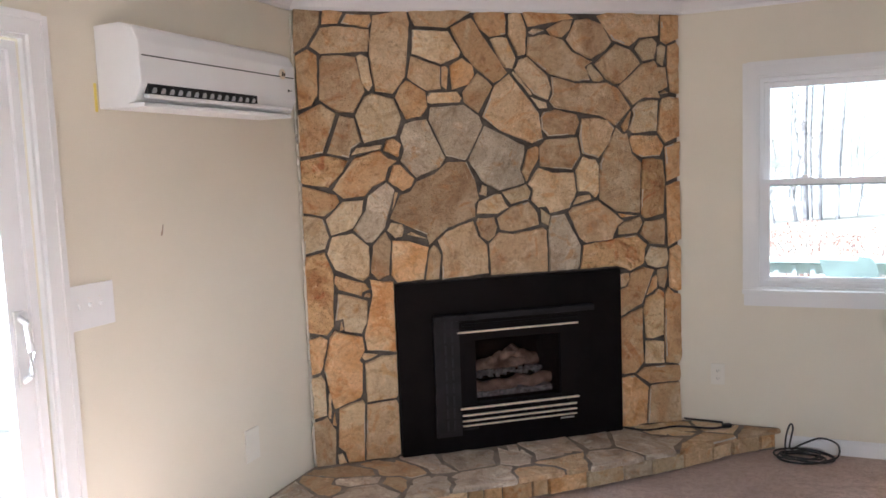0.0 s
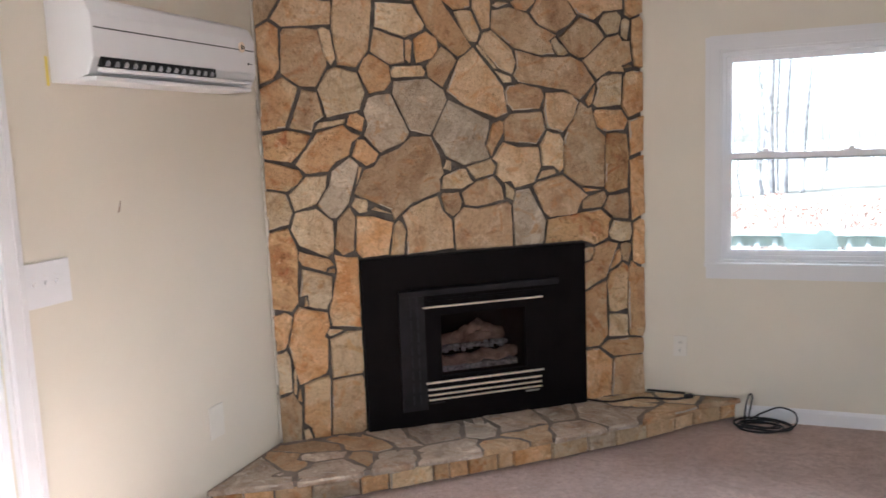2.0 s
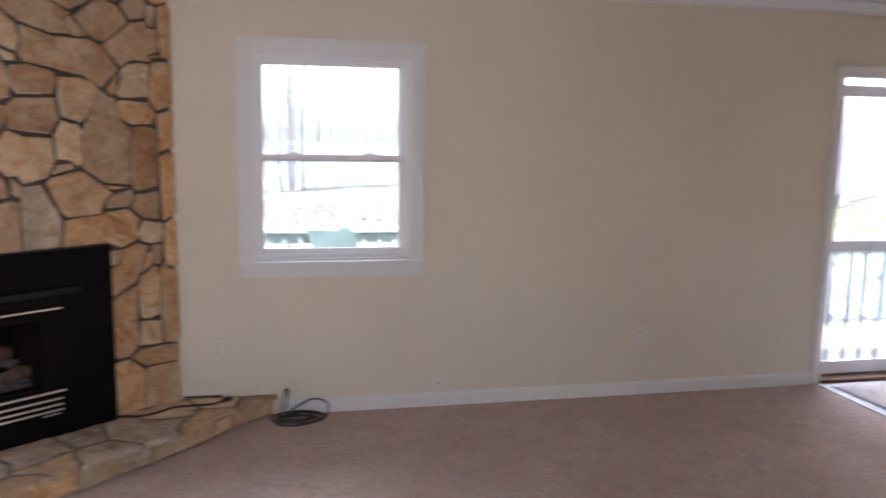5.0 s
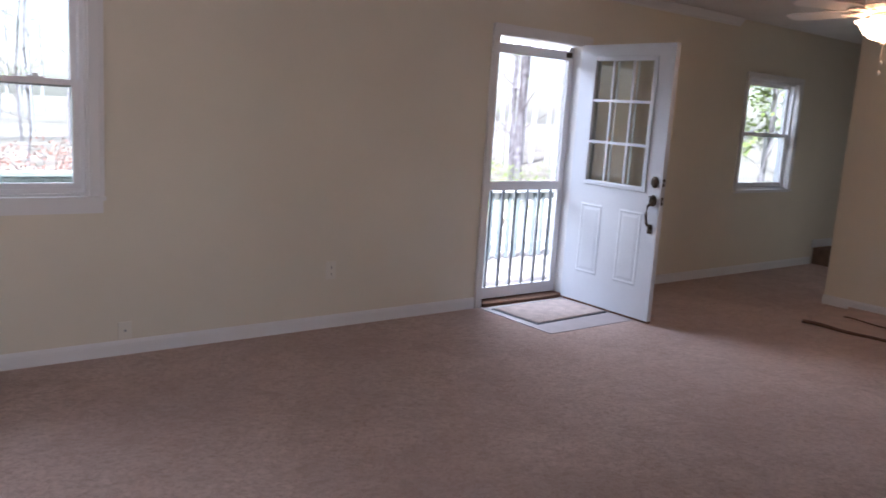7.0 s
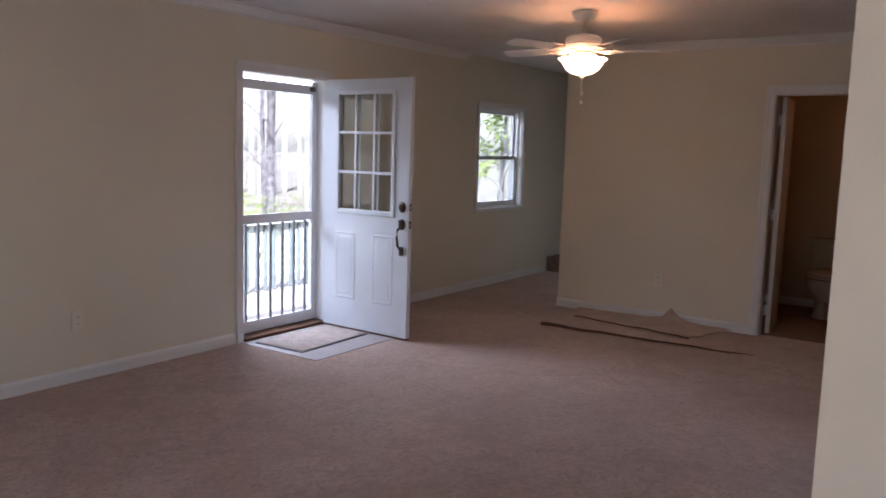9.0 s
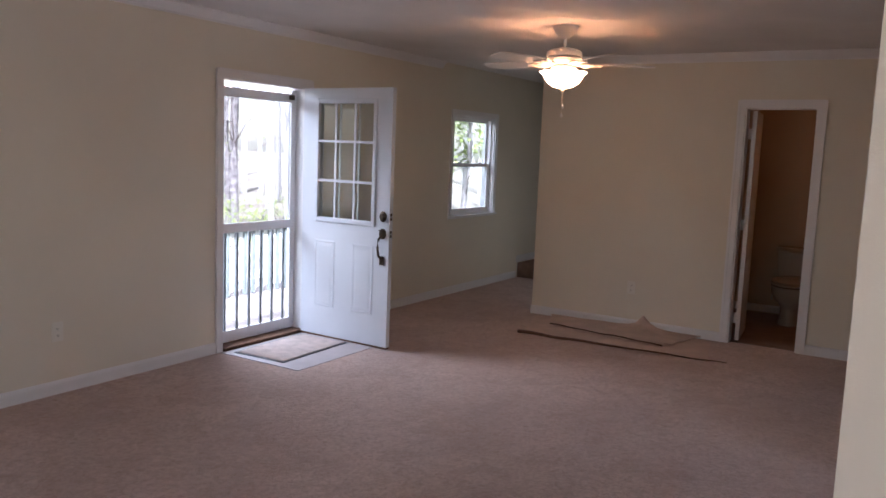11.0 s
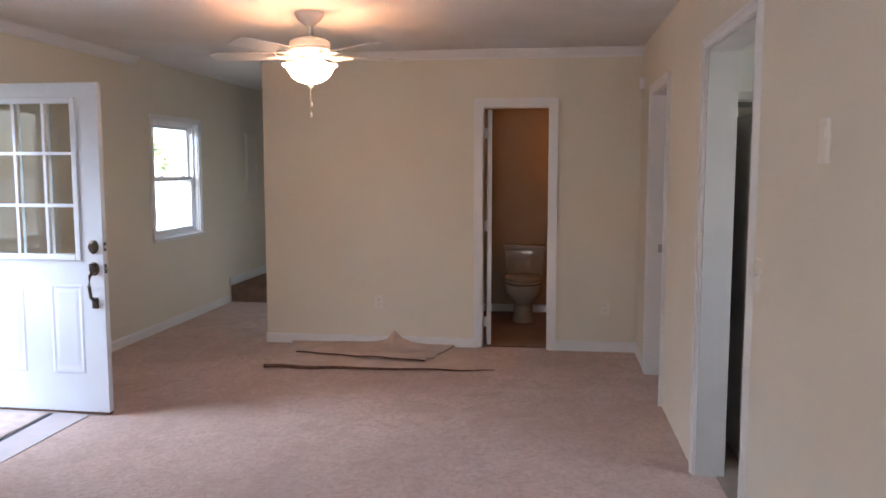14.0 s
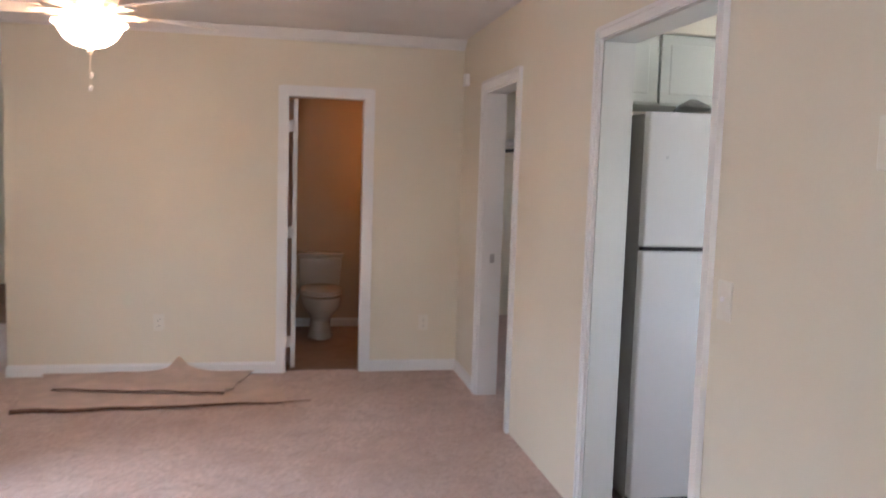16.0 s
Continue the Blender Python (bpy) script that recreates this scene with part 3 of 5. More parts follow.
part("firebox", boxes((G0 - 0.02, G0, -0.03, 0.30, H0 - 0.03, H1 + 0.02), (G1, G1 + 0.02, -0.03, 0.30, H0 - 0.03, H1 + 0.02), (G0, G1, -0.03, 0.30, H1, H1 + 0.02), (G0, G1, -0.03, 0.30, H0 - 0.03, H0), (G0 - 0.02, G1 + 0.02, 0.30, 0.32, H0 - 0.03, H1 + 0.02)), SOOT, insert, "sooty steel firebox")


def log(name, u0, u1, y, z, r, lean, seed):
    bm = bmesh.new()
    n = 12
    tube(bm, [(u0 + (u1 - u0) * i / n, y + 0.012 * math.sin(seed + i), z + lean * (i / n - 0.5) + 0.010 * math.sin(seed * 2 + i * 1.7)) for i in range(n + 1)], r, 12)
    for v in bm.verts:
        v.co += v.co.normalized() * 0.010 * noise.noise(v.co * 22 + Vector((seed, 0, 0)))
    part(name, bm, LOG, insert, "scorched ceramic gas log", True)


log("gas_log", 0.90, 1.33, 0.05, H0 + 0.058, 0.032, 0.025, 1.0)
log("gas_log", 0.92, 1.30, 0.15, H0 + 0.15, 0.036, 0.02, 2.3)
log("gas_log", 1.00, 1.16, 0.11, H0 + 0.20, 0.026, 0.07, 3.1)
log("gas_log", 1.12, 1.26, 0.13, H0 + 0.20, 0.024, -0.06, 4.4)
bm = boxes((0.90, 1.34, 0.02, 0.24, H0 - 0.001, H0 + 0.03))
for k in range(60):
    u, y = random.uniform(0.92, 1.30), random.uniform(0.07, 0.11)
    r = random.uniform(0.006, 0.012)
    box(bm, u - r, u + r, y - r, y + r, H0 + 0.09 + random.uniform(0, 0.03), H0 + 0.105 + random.uniform(0.01, 0.03))
part("ember_bed", bm, EMBER, insert, "grey glowing-coal bed, unlit")
pane = part("glass_front", boxes((G0, G1, -0.034, -0.031, H0, H1)), FIREGLASS, insert, "tempered glass front")

# hearth slab outline, from the side wall round the front to the long wall
HEARTH = ((0.0, -1.93), (0.46, -1.655), (0.90, -1.29), (1.35, -0.905), (1.76, -0.52), (2.02, -0.21), (2.235, -0.015))
hearth = thing("hearth", pose(0, 0, 0), "raised flagstone hearth with a low stone riser at the corner fireplace", "hearth")
for inset, z0, z1, nm, mt, lab in ((0.055, 0.0, 0.098, "base", GROUT, "grey mortar between the riser stones"), (0.028, 0.0985, 0.1232, "slab_bed", GROUT, "grey mortar bed between the flagstones")):
    outline = [(0.004, -CB), (CA, -0.004)] + [(max(0.004, x - inset * 0.65), min(-0.004, y + inset * 0.76)) for x, y in HEARTH[::-1]]
    part(nm, prism(bmesh.new(), outline[::-1], z0, z1), mt, hearth, lab)

# ---- wall fixtures ----


def plate(name, m, w, h, kind, label):
    """A wall plate lying on x, standing out to -y: outlets, switches or blank."""
    t = thing(name, m, label, "outlet" if kind in ("outlet", "blank") else "light switch")
    part("plate", bevel(boxes((-w / 2, w / 2, -0.007, -0.0005, -h / 2, h / 2)), 0.002, 2), PLASTIC if kind == "switch3" else CREAMPLASTIC, t)
    if kind == "outlet":
        for z in (-0.022, 0.022):
            part("socket", bevel(boxes((-0.015, 0.015, -0.009, -0.0072, z - 0.014, z + 0.014)), 0.001, 1), CREAMPLASTIC, t)
            part("slot", boxes((-0.007, -0.005, -0.0096, -0.0091, z - 0.005, z + 0.005), (0.005, 0.007, -0.0096, -0.0091, z - 0.005, z + 0.005), (-0.002, 0.002, -0.0096, -0.0091, z - 0.011, z - 0.008)), DARK, t)
    if kind.startswith("switch"):
        n = int(kind[6:])
        for i in range(n):
            u = (i - (n - 1) / 2) * 0.047
            bm = boxes((u - 0.005, u + 0.005, -0.018, -0.0072, -0.002, 0.012))
            part("toggle", bevel(bm, 0.002, 1), PLASTIC, t, "white toggle lever")
            part("screw", boxes((u - 0.002, u + 0.002, -0.0078, -0.0072, 0.028, 0.032)), CREAMPLASTIC, t)
    if kind == "jack":
        part("jack", boxes((-0.006, 0.006, -0.0085, -0.0072, -0.006, 0.005)), BARGREY, t)
    return t


plate("outlet", pose(1.897, 0, 0.41), 0.075, 0.12, "outlet", "white duplex outlet on the cream wall beside the fireplace")
plate("phone_jack", pose(3.185, 0, 0.14), 0.075, 0.10, "jack", "white low phone jack plate by the baseboard")
plate("outlet", pose(4.50, 0, 0.39), 0.075, 0.12, "outlet", "white duplex outlet on the long cream wall")
plate("outlet", pose(0, -1.80, 0.415, 0, 0, 90), 0.10, 0.15, "blank", "white blank wall plate near the hearth")
plate("light_switch", pose(0, -2.66, 1.205, 0, 0, 90), 0.225, 0.155, "switch3", "white triple toggle switch beside the sliding door")
plate("outlet", pose(FAR, -4.11, 0.375, 0, 0, -90), 0.075, 0.12, "outlet", "white duplex outlet on the far cream wall")
plate("light_switch", pose(5.08, KIT, 1.155, 0, 0, 180), 0.075, 0.12, "switch1", "white single switch beside the kitchen opening")

plate("outlet", pose(FAR,  -2.178, 0.383, 0, 0, -90), 0.075, 0.12, "outlet", "white duplex outlet on the far wall above the carpet remnants")
breaker = thing("breaker_panel", pose(11.42, 0, 1.13), "pale painted electrical panel door on the hall wall", "electrical panel")
part("frame", bevel(boxes((0, 0.37, -0.008, -0.0005, 0, 0.82)), 0.002, 1), WALL, breaker)
part("door", bevel(boxes((0.03, 0.37 - 0.03, -0.014, -0.0085, 0.035, 0.82 - 0.035)), 0.002, 1), CREAMPLASTIC, breaker, "pale hinged panel door")
part("latch", boxes((0.37 - 0.055, 0.37 - 0.04, -0.019, -0.0145, 0.82 / 2 - 0.03, 0.82 / 2 + 0.03)), PLASTIC, breaker)

# thermostat, smoke sensor and a scuff on the wall
t = thing("thermostat", pose(4.45, KIT, 1.61, 0, 0, 180), "white wall thermostat beside the kitchen opening", "thermostat")
part("cover", bevel(boxes((-0.035, 0.035, -0.012, -0.0005, -0.062, 0.062)), 0.004, 2), CREAMPLASTIC, t)
part("dial_window", boxes((-0.02, 0.02, -0.0135, -0.0122, 0.01, 0.035)), CREAMPLASTIC, t)
t = thing("motion_sensor", pose(8.68, KIT, 2.20, 0, 0, 180), "small white corner motion sensor high on the wall", "sensor")
part("body", bevel(boxes((-0.03, 0.03, -0.04, -0.0005, -0.045, 0.045)), 0.008, 3), PLASTIC, t)
single("scuff", boxes((-0.0022, 0.0022, -0.0015, -0.0002, -0.02, 0.02), (-0.006, -0.002, -0.0015, -0.0002, -0.026, -0.006)), REMNANT2, pose(0, -2.27, 1.44, 0, 12, 90), "small dark scuff mark on the cream wall", "scuff")

# ---- wall air conditioner ----
ac = thing("air_conditioner", pose(0, -2.54, 1.89, 0, 0, 90), "white wall-mounted mini-split air conditioner with dark louvre slot", "air conditioner")
AW, AH, AD = 0.955, 0.29, 0.20


def ac_shell(u0, u1):
    prof = ((-0.002, 0.0), (-0.002, AH), (-0.12, AH + 0.002), (-0.175, AH - 0.02), (-AD, AH - 0.07), (-AD, 0.075), (-0.17, 0.02), (-0.10, 0.0))
    bm = bmesh.new()
    a = [bm.verts.new((u0, y, z)) for y, z in prof]
    b = [bm.verts.new((u1, y, z)) for y, z in prof]
    bm.faces.new(a), bm.faces.new(b[::-1])
    for i in range(len(a)):
        j = (i + 1) % len(a)
        bm.faces.new((a[i], b[i], b[j], a[j]))
    return bm


bm = ac_shell(0.0, AW)
part("casing", bevel(bm, 0.006, 2), PLASTIC, ac)
part("front_seam", boxes((0.012, AW - 0.01, -AD - 0.0015, -AD + 0.002, 0.172, 0.176)), DARK, ac, "dark seam under the front panel")
part("air_slot", boxes((0.03, 0.66, -AD - 0.002, -AD + 0.02, 0.045, 0.078)), DARK, ac, "dark air outlet slot")
for k in range(14):
    u = 0.045 + k * 0.044
    bm = bmesh.new()
    prism(bm, ((u, 0.046), (u + 0.020, 0.046), (u + 0.026, 0.058), (u + 0.022, 0.066), (u + 0.012, 0.065)), AD + 0.002, AD + 0.006, lambda a, b, w: (a, -w, b))
    part("vane", bm, LOUVRE, ac, "slanted grey air vane")
part("lower_louvre", bevel(boxes((0.02, AW - 0.06, -AD - 0.014, -AD + 0.01, 0.026, 0.040)), 0.003, 1), PLASTIC, ac)
part("drip_lip", bevel(boxes((0.0, AW - 0.05, -AD - 0.006, -0.08, -0.004, 0.012)), 0.003, 1), PLASTIC, ac)
bm = lathe(bmesh.new(), ((0.022, 0), (0.022, 0.004), (0.014, 0.008)), steps=20)
bmesh.ops.transform(bm, matrix=pose(AW - 0.10, -AD, 0.185, 90, 0, 0), verts=bm.verts)
part("badge", bm, BRASS, ac, "round brass-coloured badge")
part("emblem", boxes((AW - 0.112, AW - 0.103, -AD - 0.0095, -AD - 0.004, 0.175, 0.193), (AW - 0.097, AW - 0.088, -AD - 0.0095, -AD - 0.004, 0.178, 0.190)), DARKBRASS, ac, "dark emblem bars")
part("indicator", boxes((AW - 0.06, AW - 0.05, -AD - 0.002, -AD, 0.112, 0.122), (AW - 0.045, AW - 0.03, -AD - 0.002, -AD, 0.116, 0.119)), DARK, ac)
single("tape_strip", boxes((-0.012, 0.0, -0.0015, -0.0003, -0.05, 0.05)), YELLOW, pose(0, -2.545, 1.93, 0, 0, 90), "strip of yellow masking tape beside the air conditioner", "tape")

# ---- sliding glass door ----
sd = thing("door_1", pose(0, SLIDE[1], 0, 0, 0, 90), "white framed sliding glass patio door, closed, with a pull handle", "sliding door")
sd["kind"] = "structure"
W, H = SLIDE[1] - SLIDE[0], SLIDE[3]
part("door_frame", boxes((-W + 0.021, -W + 0.05, 0.02, 0.13, 0, H - 0.021), (-0.05, -0.021, 0.02, 0.13, 0, H - 0.021), (-W + 0.05, -0.05, 0.02, 0.13, H - 0.05, H - 0.021), (-W + 0.05, -0.05, 0.02, 0.13, 0, 0.03)), VINYL, sd)
for nm, u0, u1, y in (("sliding_panel", -0.97, -0.05, 0.035), ("fixed_panel", -W + 0.05, -0.89, 0.085)):
    pnl = part(nm, boxes((u0, u0 + 0.075, y, y + 0.04, 0.03, H - 0.05), (u1 - 0.075, u1, y, y + 0.04, 0.03, H - 0.05), (u0 + 0.075, u1 - 0.075, y, y + 0.04, 0.03, 0.12), (u0 + 0.075, u1 - 0.075, y, y + 0.04, H - 0.13, H - 0.05)), VINYL, sd)
    g = part("pane", boxes((u0 + 0.075, u1 - 0.075, y + 0.018, y + 0.022, 0.12, H - 0.13)), GLASS, pnl, "clear door glass")
    g.visible_shadow = False
bm = bmesh.new()
tube(bm, [(-0.088, 0.034, 1.00), (-0.088, 0.0, 1.02), (-0.088, -0.012, 1.10), (-0.088, 0.0, 1.19), (-0.088, 0.034, 1.21)], 0.011, 10)
box(bm, -0.108, -0.068, 0.028, 0.0345, 0.98, 1.23)
part("door_handle", bm, PLASTIC, sd, "white D-shaped pull handle", True)

# ---- entry door ----
fdx0, fdx1 = FD[0] + 0.012, FD[1] - 0.012
screen = thing("screen_door", pose(fdx0, 0.10, 0.03), "white storm screen door with a barred lower half, closed", "screen door")
w = fdx1 - fdx0
part("frame", boxes((0.0, 0.055, 0, 0.03, 0, 2.0), (w - 0.055, w, 0, 0.03, 0, 2.0), (0.055, w - 0.055, 0, 0.03, 1.90, 1.97), (0.055, w - 0.055, 0, 0.03, 0.86, 0.93), (0.055, w - 0.055, 0, 0.03, 0, 0.09)), VINYL, screen)
g = part("insect_screen", boxes((0.055, w - 0.055, 0.014, 0.016, 0.93, 1.90)), SCREEN, screen, "fine insect screen")
g.visible_shadow = False
for k in range(6):
    u = 0.055 + (w - 0.11) * (k + 0.5) / 6
    # bars toned dark in place of the shade they stand in
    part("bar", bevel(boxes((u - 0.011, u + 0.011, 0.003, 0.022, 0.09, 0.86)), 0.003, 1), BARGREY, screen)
part("closer", bevel(boxes((w - 0.09, w - 0.045, -0.03, 0.0, 1.92, 1.96)), 0.004, 1), DARKBRASS, screen, "small dark closer bracket")
structure("threshold", bevel(boxes((fdx0, fdx1, -0.03, 0.15, 0.0, 0.028)), 0.004, 1), BACKING, "brown entry door threshold", "threshold")

DH, DW, DT = 2.025, 0.905, 0.045
# hinged at the east jamb, swung in; x from hinge to lock side, outside face towards the west
entry = thing("entry_door", pose(6.735, -0.03, 0.022, 0, 0, -91.5), "open white steel entry door with nine-pane window and bronze handle", "door")
entry["kind"] = "structure"
X0, X1, V0, V1 = 0.155, 0.745, 0.97, 1.92
panels = ((0.14, 0.36, 0.24, 0.80), (0.54, 0.76, 0.24, 0.80))
bm = boxes((0, X0, -DT, 0, 0, DH), (X1, DW, -DT, 0, 0, DH), (X0, X1, -DT, 0, V1, DH), (X0, X1, -DT, 0, 0, V0))
part("slab", bm, DOORPAINT, entry)
for y0, y1, nm in ((-DT - 0.012, -DT, "out"), (0.0, 0.012, "in")):
    part("window_rim", bevel(boxes((X0 - 0.02, X0 + 0.016, y0, y1, V0 - 0.02, V1 + 0.02), (X1 - 0.016, X1 + 0.02, y0, y1, V0 - 0.02, V1 + 0.02), (X0 + 0.016, X1 - 0.016, y0, y1, V0 - 0.02, V0 + 0.016), (X0 + 0.016, X1 - 0.016, y0, y1, V1 - 0.016, V1 + 0.02)), 0.004, 1), DOORPAINT, entry)
    bm = bmesh.new()
    for i in (1, 2):
        u = X0 + (X1 - X0) * i / 3
        box(bm, u - 0.009, u + 0.009, y0 + (0.004 if nm == "out" else 0), y1 - (0.004 if nm == "in" else 0), V0 + 0.016, V1 - 0.016)
        z = V0 + (V1 - V0) * i / 3
        box(bm, X0 + 0.016, X1 - 0.016, y0 + (0.003 if nm == "out" else 0), y1 - (0.003 if nm == "in" else 0), z - 0.009, z + 0.009)
    part("muntin_grid", bm, DOORPAINT, entry, "white muntin bars")
    for u0, u1, z0, z1 in panels:
        s = -1 if nm == "out" else 1
        f = -DT if nm == "out" else 0.0
        bm = bmesh.new()
        a = [bm.verts.new((u, f + s * 0.0005, z)) for u, z in ((u0, z0), (u1, z0), (u1, z1), (u0, z1))]
        b = [bm.verts.new((u, f + s * 0.004, z)) for u, z in ((u0 + 0.012, z0 + 0.012), (u1 - 0.012, z0 + 0.012), (u1 - 0.012, z1 - 0.012), (u0 + 0.012, z1 - 0.012))]
        c = [bm.verts.new((u, f + s * 0.001, z)) for u, z in ((u0 + 0.026, z0 + 0.026), (u1 - 0.026, z0 + 0.026), (u1 - 0.026, z1 - 0.026), (u0 + 0.026, z1 - 0.026))]
        d = [bm.verts.new((u, f + s * 0.0035, z)) for u, z in ((u0 + 0.05, z0 + 0.05), (u1 - 0.05, z0 + 0.05), (u1 - 0.05, z1 - 0.05), (u0 + 0.05, z1 - 0.05))]
        for p, q in ((a, b), (b, c), (c, d)):
            for i in range(4):
                j = (i + 1) % 4
                bm.faces.new((p[i], p[j], q[j], q[i]))
        bm.faces.new(d), bm.faces.new(a[::-1])
        part("raised_panel", bm, DOORPAINT, entry, "embossed lower door panel")
for i in range(3):
    for k in range(3):
        a, b = X0 + (X1 - X0) * i / 3, V0 + (V1 - V0) * k / 3
        g = part("pane", boxes((a + 0.009, a + (X1 - X0) / 3 - 0.009, -DT / 2 - 0.003, -DT / 2 + 0.003, b + 0.009, b + (V1 - V0) / 3 - 0.009)), DOORGLASS, entry, "clear door pane")
        g.visible_shadow = False
for z in (1.035, 0.90):
    bm = lathe(bmesh.new(), ((0.034, 0), (0.034, 0.006), (0.020, 0.014), (0.018, 0.026)), steps=24, sy=1.25)
    bmesh.ops.transform(bm, matrix=pose(0.845, -DT, z, 90, 0, 0), verts=bm.verts)
    part("lock_rose", bm, DARKBRASS, entry, "oval bronze lock plate", True)
bm = bmesh.new()
tube(bm, [(0.845, -DT - 0.02, 0.885), (0.845, -DT - 0.055, 0.86), (0.845, -DT - 0.065, 0.80), (0.845, -DT - 0.05, 0.73), (0.845, -DT - 0.01, 0.70)], 0.010, 10)
part("door_handle", bm, DARKBRASS, entry, "curved bronze grip handle", True)
part("handle_foot", bevel(boxes((0.825, 0.865, -DT - 0.012, -DT - 0.0005, 0.655, 0.725)), 0.004, 2), DARKBRASS, entry)
part("thumb_latch", bevel(boxes((0.835, 0.855, -DT - 0.045, -DT - 0.012, 0.925, 0.935)), 0.002, 1), DARKBRASS, entry)
for z in (1.035, 0.90):
    part("latch_plate", boxes((DW, DW + 0.002, -DT + 0.01, -0.01, z - 0.028, z + 0.028)), DARKBRASS, entry)
    part("latch_bolt", boxes((DW + 0.002, DW + 0.010, -DT + 0.016, -0.016, z - 0.008, z + 0.008)), STEEL, entry)
    bm = lathe(bmesh.new(), ((0.026, 0), (0.026, 0.006), (0.014, 0.014), (0.026, 0.03), (0.022, 0.05)), steps=20)
    bmesh.ops.transform(bm, matrix=pose(0.845, 0, z, -90, 0, 0), verts=bm.verts)
    part("inner_knob", bm, DARKBRASS, entry, smooth=True)
for z in (0.2, 1.0, 1.8):
    part("hinge", boxes((-0.012, 0.0, -0.006, 0.006, z - 0.045, z + 0.045)), STEEL, entry)
part("door_sweep", boxes((0.0, DW, -DT + 0.004, -0.004, -0.016, 0.0)), BACKING, entry, "dark rubber door sweep")

# entry mat, and the pale floor landing round it
mat = thing("door_mat", pose(6.26, -0.33, 0.0, 0, 0, 2), "beige rectangular door mat with a dark edge inside the entry door", "door mat")
part("carpet_pad", bevel(boxes((-0.37, 0.37, -0.225, 0.225, 0.006, 0.014)), 0.003, 1), MAT_PAD, mat)
part("border", bevel(boxes((-0.39, 0.39, -0.245, 0.245, 0.001, 0.008)), 0.002, 1), RUBBER, mat, "thin dark rubber border")
structure("entry_landing", boxes((5.80, 6.95, -0.80, -0.02, -0.001, 0.004)), material("pale_entry_vinyl", (0.44, 0.385, 0.38), 0.5, vary=0.08, scale=6), "pale flat vinyl landing inside the entry door", "floor")

# ---- ceiling fan ----
fan = thing("ceiling_fan", pose(7.12, -2.12, TOP), "white five-blade ceiling fan with a lit frosted glass bowl", "ceiling fan")
part("canopy", lathe(bmesh.new(), ((0.092, -0.0005), (0.092, -0.014), (0.070, -0.050), (0.035, -0.078), (0.022, -0.09)), steps=28), FANWHITE, fan, "", True)
part("downrod", lathe(bmesh.new(), ((0.012, -0.08), (0.012, -0.15)), steps=14), FANWHITE, fan)
part("motor_housing", lathe(bmesh.new(), ((0.03, -0.150), (0.10, -0.165), (0.128, -0.185), (0.128, -0.215), (0.118, -0.222), (0.128, -0.230), (0.120, -0.252), (0.085, -0.270), (0.05, -0.278)), steps=32), FANWHITE, fan, "", True)
blade = bmesh.new()
prism(blade, ((0.22, -0.05), (0.30, -0.062), (0.60, -0.068), (0.655, -0.05), (0.67, 0.0), (0.655, 0.05), (0.60, 0.068), (0.30, 0.062), (0.22, 0.05)), -0.003, 0.003)
blade_mesh = finish(blade, "blade", FANWHITE)
arm = bmesh.new()
prism(arm, ((0.09, -0.022), (0.13, -0.016), (0.17, -0.028), (0.21, -0.040), (0.27, -0.046), (0.285, 0.0), (0.27, 0.046), (0.21, 0.040), (0.17, 0.028), (0.13, 0.016), (0.09, 0.022)), -0.005, 0.005)
tube(arm, [(0.085, 0, 0.020), (0.11, 0, 0.006), (0.15, 0, -0.010), (0.20, 0, -0.008), (0.26, 0, 0.0)], 0.011, 8, 0.006)
arm_mesh = finish(arm, "blade_arm", FANWHITE)
for k in range(5):
    a = 14 + 72 * k
    for nm, me, z in (("blade", blade_mesh, -0.262), ("blade_arm", arm_mesh, -0.272)):
        ob = new(nm, me)
        ob.parent = fan
        ob.matrix_basis = pose(0, 0, z, 0, 0, a) @ pose(0, 0, 0, 12 if nm == "blade" else 0, 0, 0)
part("light_fitter", lathe(bmesh.new(), ((0.05, -0.275), (0.085, -0.285), (0.095, -0.300), (0.085, -0.318), (0.03, -0.322)), steps=28), FANWHITE, fan, "", True)
bowl = bmesh.new()
lathe(bowl, ((0.172, -0.323), (0.174, -0.329), (0.152, -0.343), (0.140, -0.366), (0.116, -0.402), (0.075, -0.430), (0.03, -0.442)), steps=40)
bmesh.ops.delete(bowl, geom=[f for f in bowl.faces if len(f.verts) > 4 and f.calc_center_median().z > -0.325], context="FACES_ONLY")
for v in bowl.verts:
    if v.co.z > -0.332:
        a = math.atan2(v.co.y, v.co.x)
        v.co.z += 0.004 * math.sin(10 * a)
part("glass_bowl", bowl, BOWL, fan, "lit frosted glass bowl with scalloped rim", True)
part("finial", lathe(bmesh.new(), ((0.012, -0.448), (0.014, -0.458), (0.006, -0.472)), steps=14), BRASS, fan, "", True)
for dx, dz in ((0.0, -0.62), (0.012, -0.555)):
    bm = bmesh.new()
    tube(bm, [(dx, 0, -0.465), (dx * 1.2, 0.004, -0.55 if dz < -0.6 else -0.51), (dx, 0.0, dz)], 0.0015, 6)
    part("pull_chain", bm, BRASS, fan)
    part("chain_knob", lathe(bmesh.new(), ((0.004, dz), (0.009, dz - 0.008), (0.009, dz - 0.022), (0.004, dz - 0.03)), (dx, 0), 12), FANWHITE, fan, "", True)
lamp("fan_bulb", "POINT", pose(7.12, -2.12, TOP - 0.365), 1.0, (1.0, 0.58, 0.30), radius=0.09)

# ---- stairs in the hall ----
st = thing("stair_landing", pose(10.85, -0.585, 0), "brown carpeted landing one step up in the stair hall", "stair landing")
